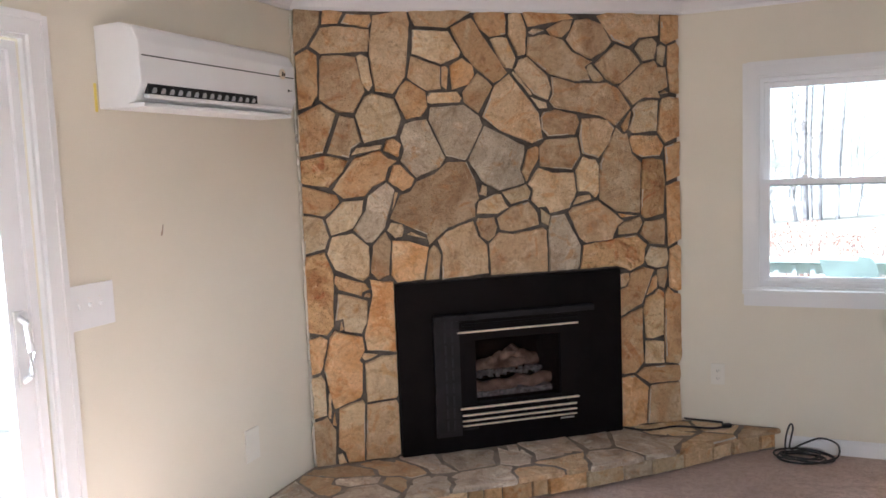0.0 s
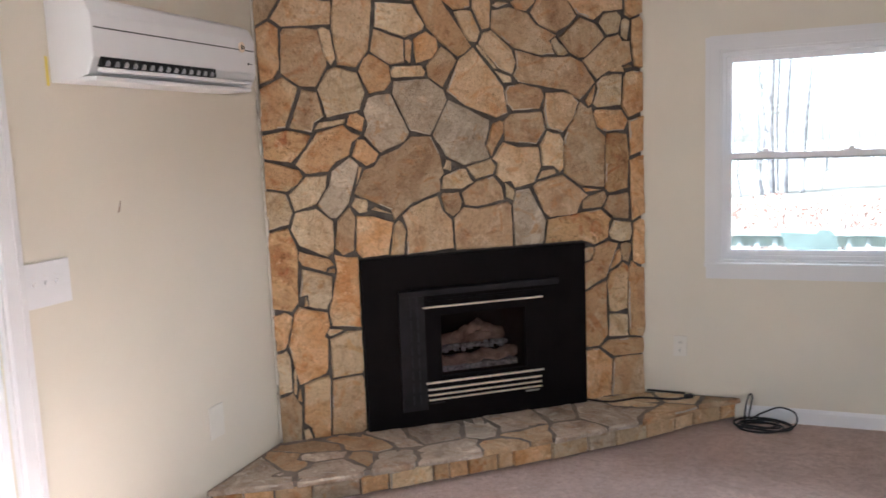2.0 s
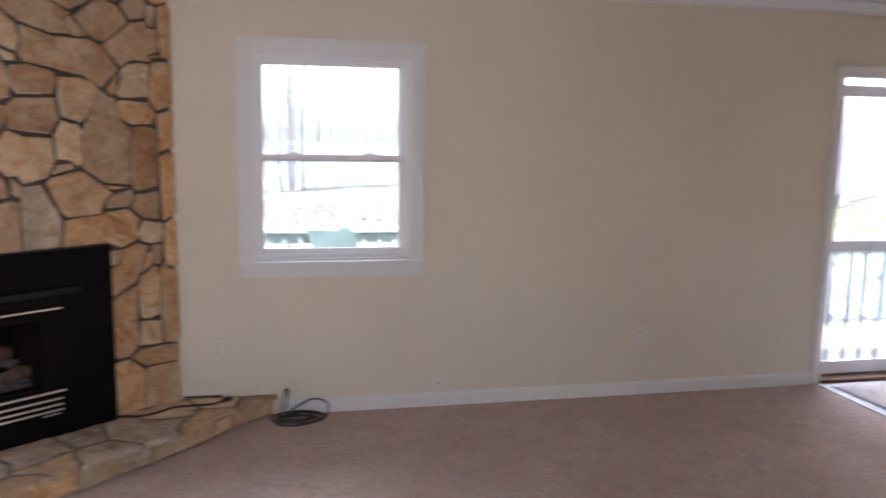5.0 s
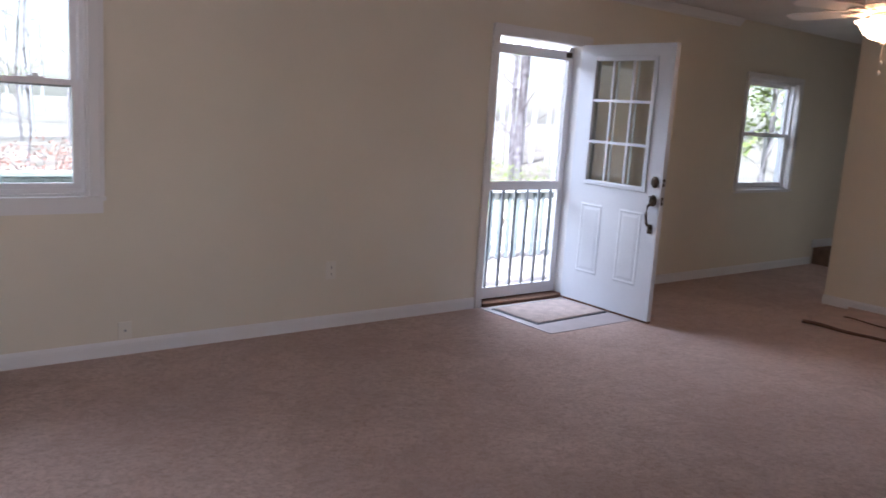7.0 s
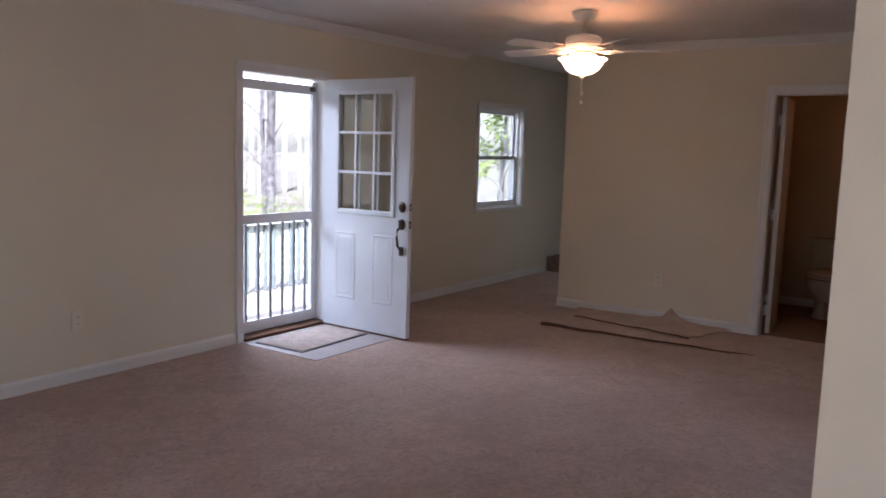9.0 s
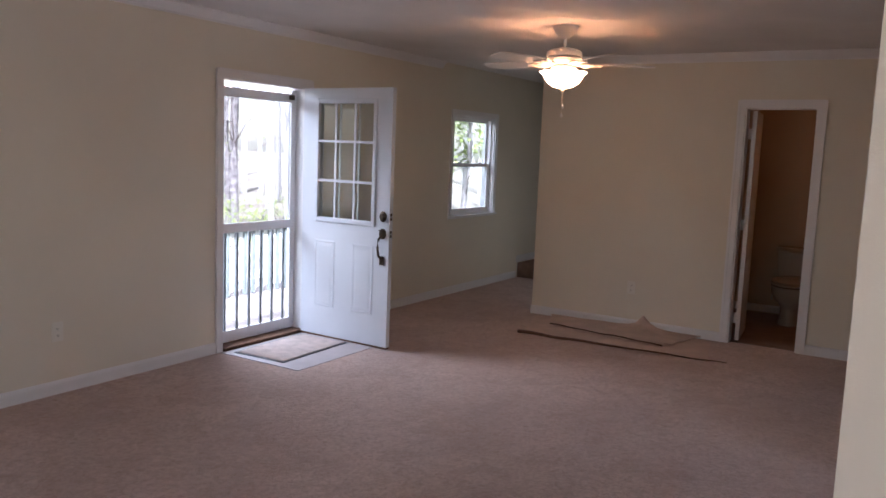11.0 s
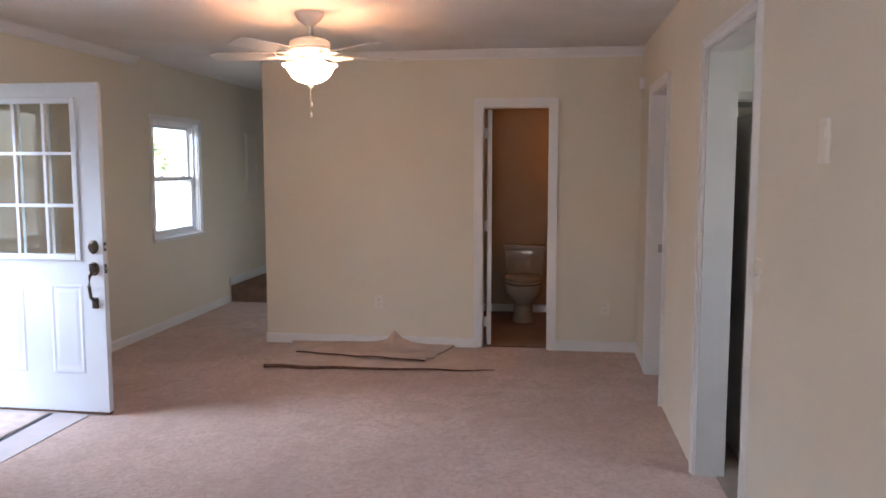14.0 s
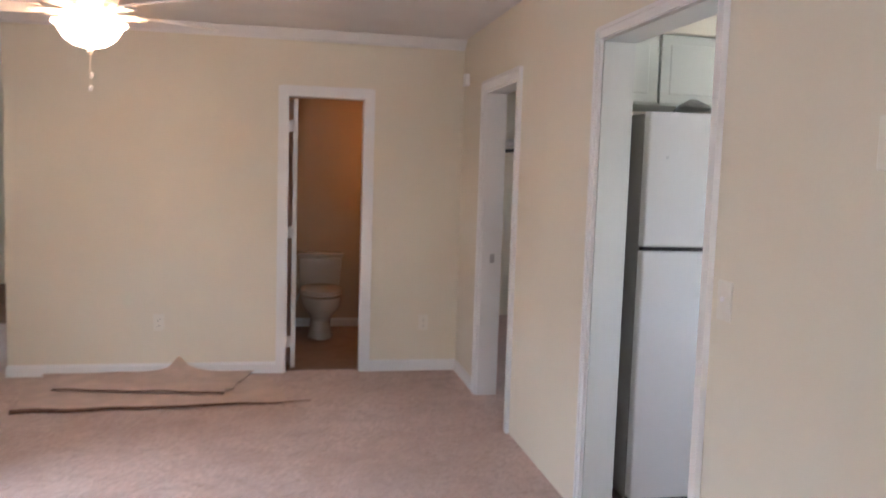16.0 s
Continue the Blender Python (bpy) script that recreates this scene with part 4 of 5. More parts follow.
part("carpeted_step", bevel(boxes((0, 1.32, -0.575, 0.575, 0.0, 0.19)), 0.015, 2), CARPET_STAIR, st)
structure("baseboard", boxes((10.83, 12.17, -0.013, -0.0005, 0.192, 0.28)), TRIM, "white painted baseboard above the landing", "baseboard")

# ---- carpet remnants lying on the floor by the far wall ----


def remnant(name, outline, z, mat, label, seed, lift=0.012, curl=()):
    """A loose sheet of carpet, waved along its outline and curled at given places (x, y, radius, height)."""
    bm = bmesh.new()
    n, m = 60, 22
    grid = []
    for i in range(n + 1):
        row = []
        s = i / n
        for j in range(m + 1):
            q = j / m
            p = [(1 - s) * (1 - q) * a + s * (1 - q) * b + s * q * c + (1 - s) * q * d for a, b, c, d in zip(*outline)]
            edge = 0.02 * noise.noise(Vector((s * 6, q * 3, seed)))
            h = z + lift * max(0.0, noise.noise(Vector((s * 5, q * 4, seed + 3))))
            for cx, cy, cr, ch in curl:
                d2 = math.hypot(p[0] - cx, p[1] - cy) / cr
                h += ch * max(0.0, 1 - d2) ** 2
            row.append((p[0] + edge, p[1] + edge, h))
        grid.append(row)
    top = [[bm.verts.new(p) for p in row] for row in grid]
    bot = [[bm.verts.new((p[0], p[1], p[2] - 0.007)) for p in row] for row in grid]
    for i in range(n):
        for j in range(m):
            bm.faces.new((top[i][j], top[i + 1][j], top[i + 1][j + 1], top[i][j + 1]))
            bm.faces.new((bot[i][j], bot[i][j + 1], bot[i + 1][j + 1], bot[i + 1][j]))
    rim = [(i, 0) for i in range(n)] + [(n, j) for j in range(m)] + [(i, m) for i in range(n, 0, -1)] + [(0, j) for j in range(m, 0, -1)]
    t = thing(name, pose(0, 0, 0), label, "carpet remnant", "carpet remnants on the floor")
    for a, b in zip(rim, rim[1:] + rim[:1]):
        bm.faces.new((top[a[0]][a[1]], bot[a[0]][a[1]], bot[b[0]][b[1]], top[b[0]][b[1]]))
    bmesh.ops.recalc_face_normals(bm, faces=bm.faces)
    part("sheet", bm, mat, t, smooth=False)
    return t


remnant("carpet_remnant", ((8.02, -1.48), (8.70, -1.30), (8.75, -2.95), (8.02, -3.10)), 0.012, REMNANT, "large tan carpet remnant lying loose on the carpet", 1)
remnant("carpet_remnant", ((8.40, -1.60), (8.825, -1.40), (8.83, -2.85), (8.22, -2.68)), 0.026, REMNANT, "tan carpet remnant with a curled peak against the wall", 5, 0.02, ((8.82, -2.33, 0.10, 0.09), (8.80, -2.33, 0.32, 0.045)))
bm = bmesh.new()
tube(bm, [(7.955 + 0.07 * s / 30 * (1 if s < 18 else 1.2) + 0.008 * math.sin(s * 0.9), -1.46 - 1.78 * s / 30, 0.014 + 0.004 * math.sin(s * 0.7)) for s in range(31)], 0.020, 7, 0.004)
for v in bm.verts:
    v.co.z = max(0.001, 0.012 + (v.co.z - 0.012) * 0.75)
part("strip", bm, BACKING, thing("carpet_strip", pose(0, 0, 0), "dark curled edge strip of carpet backing on the floor", "carpet remnant", "carpet remnants on the floor"))
bm = bmesh.new()
tube(bm, [(8.38 - 0.10 * i / 12 * 1.6 + 0.01 * math.sin(i), -1.58 - 1.10 * i / 12, 0.032 + 0.003 * math.sin(i * 1.9)) for i in range(13)], 0.006, 6)
part("edge", bm, BACKING, thing("carpet_edge", pose(0, 0, 0), "dark frayed edge of a carpet remnant", "carpet remnant", "carpet remnants on the floor"))



def smooth_path(points, steps=8):
    """A curve through the points."""
    p = [Vector(q) for q in points]
    p = [p[0] * 2 - p[1]] + p + [p[-1] * 2 - p[-2]]
    out = []
    for a, b2, c, d in zip(p, p[1:], p[2:], p[3:]):
        for k in range(steps):
            t = k / steps
            out.append(0.5 * (2 * b2 + (c - a) * t + (2 * a - 5 * b2 + 4 * c - d) * t * t + (3 * b2 - a - 3 * c + d) * t ** 3))
    return out + [p[-2]]


# ---- extension cable and mat at the hearth ----
bm = bmesh.new()
pts = []
for i in range(150):
    a = i / 150 * 2 * math.pi * 4.2
    r = 0.085 + 0.03 * math.sin(a * 0.37 + 1)
    pts.append((2.34 + r * 1.35 * math.cos(a) + 0.02 * math.sin(a * 0.5), -0.13 + r * 0.8 * math.sin(a) + 0.012 * math.cos(a * 0.7), 0.008 + 0.02 * (i / 150) + 0.006 * math.sin(a * 1.3)))
tube(bm, pts, 0.0055, 6)
cable = thing("extension_cable", pose(0, 0, 0), "black extension cable coiled on the carpet beside the hearth", "cable")
part("coil", bm, RUBBER, cable, "", True)
bm = bmesh.new()
tube(bm, smooth_path([(2.25, -0.13, 0.02), (2.255, -0.08, 0.10), (2.275, -0.06, 0.165), (2.29, -0.07, 0.15), (2.275, -0.12, 0.05), (2.34, -0.08, 0.07), (2.43, -0.05, 0.10), (2.51, -0.07, 0.08), (2.51, -0.12, 0.03), (2.44, -0.17, 0.012)]), 0.005, 6)
part("loop", bm, RUBBER, cable, "", True)
# black cable from the insert to its plug
part("run", tube(bmesh.new(), smooth_path([(1.93, -0.108, 0.135), (1.87, -0.142, 0.133), (1.774, -0.146, 0.132), (1.678, -0.16, 0.132), (1.605, -0.22, 0.132), (1.526, -0.271, 0.132), (1.43, -0.262, 0.132), (1.37, -0.238, 0.132)]), 0.006, 6), RUBBER, thing("hearth_cable", pose(0, 0, 0), "thin black cable lying on the hearth", "cable"), "", True)
bm = bmesh.new()
tube(bm, smooth_path([(1.71, -0.012, 0.136), (1.787, -0.012, 0.134), (1.86, -0.016, 0.134), (1.925, -0.024, 0.135)]), 0.006, 6)
part("run", bm, RUBBER, thing("cable_end", pose(0, 0, 0), "black cable end lying along the wall on the hearth", "cable"), "", True)
single("power_plug", bevel(boxes((-0.028, 0.022, -0.012, 0.012, 0, 0.022), (0.022, 0.040, -0.008, -0.005, 0.009, 0.013), (0.022, 0.040, 0.005, 0.008, 0.009, 0.013)), 0.003, 1), RUBBER, pose(1.952, -0.094, 0.1305, 0, 0, 32), "black electric plug at the end of the cable on the hearth", "plug")

# ---- bathroom ----
bd = thing("bathroom_door", pose(FAR + 0.10, BD[1] - 0.042, 0.012, 0, 0, 5), "white bathroom door swung open into the bathroom", "door")
bd["kind"] = "structure"
part("slab", boxes((0, 0.54, -0.035, 0, 0, 2.015)), TRIM, bd)
for z in (0.2, 1.03, 1.82):
    part("hinge", boxes((0.0, 0.012, 0.0005, 0.029, z - 0.045, z + 0.045)), TRIM, bd)
wc = thing("toilet", pose(10.62, -3.39, 0), "bone china two-piece toilet against the bathroom wall", "toilet")
bm = bmesh.new()
n = 24


def oval(cx, rx, ry, z, steps=24):
    return [bm.verts.new((cx + rx * math.cos(2 * math.pi * i / steps), ry * math.sin(2 * math.pi * i / steps), z)) for i in range(steps)]


rings = [oval(-0.42, 0.24, 0.115, 0.0), oval(-0.42, 0.235, 0.11, 0.03), oval(-0.42, 0.22, 0.098, 0.08), oval(-0.42, 0.21, 0.095, 0.17), oval(-0.44, 0.24, 0.120, 0.215), oval(-0.46, 0.28, 0.160, 0.26),
         oval(-0.475, 0.30, 0.180, 0.31), oval(-0.48, 0.305, 0.186, 0.37), oval(-0.48, 0.31, 0.188, 0.392)]
for a, b in zip(rings, rings[1:]):
    for i in range(24):
        bm.faces.new((a[i], a[(i + 1) % 24], b[(i + 1) % 24], b[i]))
bm.faces.new(rings[0][::-1]), bm.faces.new(rings[-1])
part("bowl", bm, CHINA, wc, "", True)
bm = bmesh.new()
rings = [oval(-0.47, 0.315, 0.190, 0.402), oval(-0.47, 0.322, 0.196, 0.407), oval(-0.47, 0.322, 0.196, 0.418), oval(-0.47, 0.312, 0.188, 0.426)]
for a, b in zip(rings, rings[1:]):
    for i in range(24):
        bm.faces.new((a[i], a[(i + 1) % 24], b[(i + 1) % 24], b[i]))
bm.faces.new(rings[0][::-1]), bm.faces.new(rings[-1])
part("seat", bm, CHINA, wc, "", True)
bm = bmesh.new()
rings = [oval(-0.465, 0.310, 0.186, 0.431), oval(-0.465, 0.316, 0.192, 0.436), oval(-0.465, 0.312, 0.188, 0.446), oval(-0.465, 0.27, 0.155, 0.453)]
for a, b in zip(rings, rings[1:]):
    for i in range(24):
        bm.faces.new((a[i], a[(i + 1) % 24], b[(i + 1) % 24], b[i]))
bm.faces.new(rings[0][::-1]), bm.faces.new(rings[-1])
part("seat_lid", bm, CHINA, wc, "closed toilet seat lid", True)
bm = bmesh.new()
a = [bm.verts.new((x, y, 0.40)) for x, y in ((-0.20, -0.18), (-0.03, -0.18), (-0.03, 0.18), (-0.20, 0.18))]
b = [bm.verts.new((x, y, 0.70)) for x, y in ((-0.215, -0.205), (-0.02, -0.205), (-0.02, 0.205), (-0.215, 0.205))]
bm.faces.new(a[::-1]), bm.faces.new(b)
for i in range(4):
    bm.faces.new((a[i], a[(i + 1) % 4], b[(i + 1) % 4], b[i]))
part("tank", bevel(bm, 0.02, 3), CHINA, wc, "", True)
part("tank_lid", bevel(boxes((-0.23, -0.01, -0.215, 0.215, 0.70, 0.735)), 0.008, 2), CHINA, wc, "", True)
bm = bmesh.new()
tube(bm, [(-0.02, 0.24, 0.16), (-0.10, 0.24, 0.17), (-0.12, 0.22, 0.25), (-0.12, 0.16, 0.42)], 0.008, 8)
part("supply_hose", bm, STEEL, wc, "", True)
lamp("bath_light", "POINT", pose(10.2, -4.05, 1.75), 0.26, (1.0, 0.36, 0.09), radius=0.06)

# ---- kitchen ----
fr = thing("refrigerator", pose(6.19, -4.62, 0.006), "white top-freezer refrigerator seen through the kitchen opening", "refrigerator")
part("body", boxes((0.06, 0.72, -0.76, 0, 0.03, 1.80)), FRIDGESIDE, fr, "textured fridge cabinet, its side shade put into a grey")
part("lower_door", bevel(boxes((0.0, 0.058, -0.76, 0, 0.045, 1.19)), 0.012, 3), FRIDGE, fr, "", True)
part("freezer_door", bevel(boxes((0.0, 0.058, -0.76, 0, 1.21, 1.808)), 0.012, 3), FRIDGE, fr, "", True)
part("door_gap", boxes((0.02, 0.058, -0.75, -0.01, 1.191, 1.209)), IRON2, fr)
part("handle", bevel(boxes((-0.03, -0.001, -0.75, -0.72, 1.26, 1.54)), 0.006, 2), FRIDGE, fr)
part("handle", bevel(boxes((-0.03, -0.001, -0.75, -0.72, 0.75, 1.12)), 0.006, 2), FRIDGE, fr)
part("badge", boxes((-0.001, 0.001, -0.10, -0.085, 1.60, 1.615)), STEEL, fr)
part("toe_grille", boxes((0.02, 0.058, -0.75, -0.01, 0.012, 0.042)), IRON2, fr, "dark toe grille")
for x, y in ((0.05, -0.04), (0.05, -0.72), (0.68, -0.04), (0.68, -0.72)):
    part("foot", boxes((x, x + 0.03, y, y + 0.03, 0.0, 0.03)), RUBBER, fr)
for k in range(2):
    cb = thing("wall_cabinet", pose(6.76, -4.53 - 0.40 * k, 1.90), "white kitchen wall cabinet above the refrigerator", "cabinet", "kitchen wall cabinets")
    part("body", boxes((0.02, 0.43, -0.398, 0, 0, 0.36)), CABINET, cb)
    part("door", bevel(boxes((0.0, 0.019, -0.392, -0.006, 0.006, 0.354)), 0.003, 1), CABINET, cb)
    part("door_panel", bevel(boxes((-0.004, 0.0, -0.34, -0.058, 0.055, 0.305)), 0.003, 1), CABINET, cb)
structure("soffit", boxes((6.74, 7.195, -6.75, KIT - 0.14, 2.262, TOP)), WALL, "cream painted soffit above the cabinets", "soffit")
bagm = bmesh.new()
lathe(bagm, ((0.06, 0), (0.09, 0.02), (0.07, 0.05), (0.02, 0.075)), (0, 0), 16)
for v in bagm.verts:
    v.co += Vector((noise.noise(v.co * 30), noise.noise(v.co * 30 + Vector((5, 0, 0))), 0)) * 0.02
single("plastic_bag", bagm, SCREEN, pose(6.33, -4.90, 1.812), "crumpled clear plastic bag on the refrigerator", "bag", smooth=True)

# ---- back room behind the second door ----
structure("door_strike", boxes((D2[1] - 0.014, D2[1] - 0.0125, KIT - 0.09, KIT - 0.06, 0.92, 0.98)), STEEL, "steel strike plate on the door jamb", "strike plate")
sh = thing("closet_shelf", pose(9.7, -5.0, 1.80), "white wall shelf with a dark rod in the back room", "shelf")
part("board", boxes((-0.3, 1.49, -0.3, 0.48, 0.0, 0.02)), TRIM, sh)
part("rod", boxes((-0.28, 1.49, -0.01, 0.02, -0.08, -0.05)), IRON2, sh)

# ---- outdoors ----
structure("ground", boxes((-160, 180, -160, 180, -1.1, -0.9)), GROUND, "pale leaf-littered woodland ground", "ground")
deck = thing("deck", pose(0, 0, 0), "weathered wooden deck outside the long wall", "deck")
deck["kind"] = "structure"
part("frame", boxes((-0.5, 4.42, 0.16, 2.9, -0.9, -0.10), (4.43, 12.0, 0.16, 2.9, -0.9, -0.292)), DECK, deck)
for x0, length, z in ((-0.5, 4.92, -0.098), (4.43, 7.57, -0.29)):
    board = finish(boxes((0, length, 0, 0.135, 0, 0.03)), "board", DECK)
    for k in range(19):
        ob = new("board", board)
        ob.parent = deck
        ob.matrix_basis = pose(x0, 0.17 + 0.143 * k, z)
RY = 2.55
for x0, length, z, paint in ((-0.5, 4.9, -0.068, GREYPAINT), (4.45, 7.5, -0.26, SILHOUETTEGREY)):
    rail = thing("deck_railing", pose(x0, RY, z), "green-grey painted wooden deck railing with square balusters", "railing", "deck railings")
    rail_paint = GREENPAINT if x0 < 0 else GREYPAINT
    part("top_rail", boxes((0, length, -0.09, 0.09, 0.82, 0.85)), rail_paint, rail)
    part("upper_rail", boxes((0, length, -0.02, 0.02, 0.72, 0.82)), rail_paint, rail)
    part("lower_rail", boxes((0, length, -0.02, 0.02, 0.09, 0.18)), rail_paint, rail)
    post = finish(boxes((-0.045, 0.045, -0.045, 0.045, 0, 0.82)), "post", rail_paint)
    for k in range(int(length / 1.6) + 1):
        ob = new("post", post)
        ob.parent = rail
        ob.matrix_basis = pose(0.1 + 1.6 * k, 0, 0)
    bal = finish(boxes((-0.018, 0.018, -0.055, -0.021, 0.02, 0.80)), "baluster", paint)
    for k in range(int((length - 0.2) / 0.14)):
        ob = new("baluster", bal)
        ob.parent = rail
        ob.matrix_basis = pose(0.17 + 0.14 * k, 0, 0)
bench = thing("deck_chair", pose(2.70, 1.7, -0.068), "green painted wooden deck chair with its back to the window", "chair")
bm = bmesh.new()
prism(bm, ((-0.13, 0.70), (0.20, 0.68), (0.16, 0.90), (0.12, 0.955), (0.04, 0.96), (0.03, 0.93), (-0.22, 0.94)), -0.02, 0.02, lambda a, b, w: (a, w, b))
part("backrest", bm, CHAIRPAINT, bench)
part("seat", boxes((-0.25, 0.25, 0.02, 0.48, 0.40, 0.43)), GREENPAINT, bench)
part("frame", boxes((-0.24, -0.19, -0.02, 0.03, 0, 0.78), (0.19, 0.24, -0.02, 0.03, 0, 0.78), (-0.24, -0.19, 0.43, 0.48, 0, 0.40), (0.19, 0.24, 0.43, 0.48, 0, 0.40)), GREENPAINT, bench)

rng = random.Random(7)


def tree(x, y, height, radius, lean, label, leaves=0):
    t = thing("tree", pose(x, y, -0.92), label, "tree", "bare woodland trees")
    bm = bmesh.new()
    path = [(lean * height * (i / 8) + 0.10 * math.sin(i * 1.3 + x), 0.08 * math.sin(i + y), height * i / 8) for i in range(9)]
    tube(bm, path, radius, 9, radius * 0.25)
    part("trunk", bm, BARK, t, "", True)
    bm = bmesh.new()
    tips = []
    for k in range(34):
        s = rng.uniform(0.12, 0.98)
        i = min(7, int(s * 8))
        p = Vector(path[i]).lerp(Vector(path[i + 1]), s * 8 - i)
        a = rng.uniform(0, 2 * math.pi)
        ln = rng.uniform(0.6, 2.2) * (1.15 - s * 0.6)
        d = Vector((math.cos(a), math.sin(a), rng.uniform(0.2, 0.9)))
        q, e = p + d * ln * 0.5 + Vector((0, 0, 0.08)), p + d * ln
        tube(bm, [p, q, e], max(0.012, radius * 0.16), 5, 0.006)
        tips.append(e)
        for _ in range(3):
            b = q.lerp(e, rng.random())
            f = b + Vector((rng.uniform(-1, 1), rng.uniform(-1, 1), rng.uniform(-0.2, 1))) * ln * 0.35
            tube(bm, [b, f], 0.008, 4, 0.003)
            tips.append(f)
    me = part("branches", bm, TWIG, t)
    me["kind"] = "stuff"
    if leaves:
        bm = bmesh.new()
        for e in tips:
            for _ in range(leaves):
                c = e + Vector((rng.gauss(0, 0.16), rng.gauss(0, 0.16), rng.gauss(0, 0.14)))
                size = 0.035 if leaves < 8 else 0.085
                u = Vector((rng.uniform(-1, 1), rng.uniform(-1, 1), rng.uniform(-1, 1))).normalized() * size
                v = u.orthogonal().normalized() * size * 0.6
                bm.faces.new([bm.verts.new(c + w) for w in (-u, v, u, -v)])
        me = part("leaves", bm, LEAFGREEN, t, "sparse small spring leaves")
        me["kind"] = "stuff"
    return t


for x, y, h, r, ln, lv in ((3.15, 30, 20, 0.13, 0.0, 0), (3.40, 31, 21, 0.08, 0.0, 0), (3.72, 30, 20, 0.09, 0.0, 0), (4.36, 30, 19, 0.085, 0.012, 0), (2.75, 29, 5, 0.09, 0.01, 0),
                       (1.92, 28, 4, 0.05, 0.02, 0), (1.30, 28, 5, 0.05, 0.0, 0), (5.2, 32, 4.5, 0.05, -0.01, 0), (-2.0, 26, 8, 0.07, -0.02, 3), (0.2, 34, 8, 0.06, 0.02, 0), (8.4, 32, 12, 0.07, 0.01, 0), (9.9, 30, 13, 0.08, 0.0, 0),
                       (6.6, 21, 9, 0.05, 0.02, 4),
                       (10.2, 9.6, 13, 0.05, 0.0, 0), (12.3, 12.0, 13, 0.06, 0.01, 3), (13.2, 12.0, 14, 0.08, 0.0, 0), (13.0, 9.0, 12, 0.06, -0.01, 5),
                       (14.8, 9.5, 12, 0.07, 0.01, 4), (16.5, 11.0, 13, 0.14, 0.0, 3), (19.0, 8.6, 9, 0.10, 0.0, 12), (22.0, 10.4, 10, 0.10, 0.0, 14), (21.0, 9.2, 6, 0.06, 0.0, 14), (25.5, 12.5, 10, 0.10, 0.0, 14), (27.5, 12.4, 9, 0.1, 0.0, 14), (24.0, 10.2, 5.5, 0.06, 0.0, 14),
                       (24.0, 8.4, 9, 0.10, 0.01, 14), (-9, -2, 12, 0.15, 0, 3), (-11, -6, 13, 0.16, 0, 4), (28, 16, 15, 0.2, 0, 4), (18, 20, 15, 0.16, 0, 0)):
    tree(x, y, h, r, ln, "tall bare woodland tree with thin branches" if not lv else "slim tree with sparse spring leaves", lv)


def shrub(x, y, size, mat, label):
    t = thing("shrub", pose(x, y, -0.91), label, "shrub", "shrubs along the drive")
    bm = bmesh.new()
    for _ in range(14):
        a = rng.uniform(0, 2 * math.pi)
        tube(bm, [(0, 0, 0), (size * 0.3 * math.cos(a), size * 0.3 * math.sin(a), size * 0.6), (size * 0.6 * math.cos(a), size * 0.6 * math.sin(a), size * rng.uniform(0.8, 1.2))], 0.012, 4, 0.004)
    part("stems", bm, TWIG, t)
    bm = bmesh.new()
    for _ in range(760):
        a, rr = rng.uniform(0, 2 * math.pi), size * 0.75 * math.sqrt(rng.random())
        c = Vector((rr * math.cos(a), rr * math.sin(a), size * rng.uniform(0.35, 1.25) * (1.1 - 0.4 * rr / size)))
        u = Vector((rng.uniform(-1, 1), rng.uniform(-1, 1), rng.uniform(-1, 1))).normalized() * 0.032
        v = u.orthogonal().normalized() * 0.02
        bm.faces.new([bm.verts.new(c + w) for w in (-u, v, u, -v)])
    me = part("leaves", bm, mat, t)
    me["kind"] = "stuff"


for x, y, s in ((1.6, 11.5, 1.0), (2.7, 11.0, 1.1), (3.9, 12.0, 1.0), (5.1, 11.2, 1.2), (6.2, 12.3, 1.0), (0.4, 12.5, 0.9), (7.6, 11.5, 1.0), (8.9, 5.2, 0.9)):
    shrub(x, y, s, LEAFRED, "low shrub with red spring leaves")
for x, y, s in ((9.9, 6.6, 1.0), (11.2, 6.2, 1.3), (12.5, 7.2, 1.2), (14.0, 6.4, 1.4), (16.0, 7.5, 1.3), (-5, -3.5, 1.2), (-5.5, -5.5, 1.0)):
    shrub(x, y, s, LEAFGREEN, "low green shrub in new leaf")


woods = bmesh.new()
for _ in range(150):
    if rng.random() < 0.6:
        x, y = rng.uniform(-25, 40), rng.uniform(32, 75)
    else:
        x, y = rng.uniform(26, 80), rng.uniform(3, 50)
    h, rad = rng.uniform(9, 18), rng.uniform(0.07, 0.18)
    tube(woods, [(x, y, -0.92), (x + rng.uniform(-0.3, 0.3), y, h * 0.5), (x + rng.uniform(-0.8, 0.8), y, h)], rad, 5, 0.02)
    for _ in range(9):
        z = h * rng.uniform(0.25, 0.95)
        a, ln = rng.uniform(0, 6.28), rng.uniform(0.8, 2.4)
        tube(woods, [(x, y, z), (x + ln * math.cos(a), y + ln * math.sin(a), z + ln * 0.6)], 0.03, 4, 0.008)
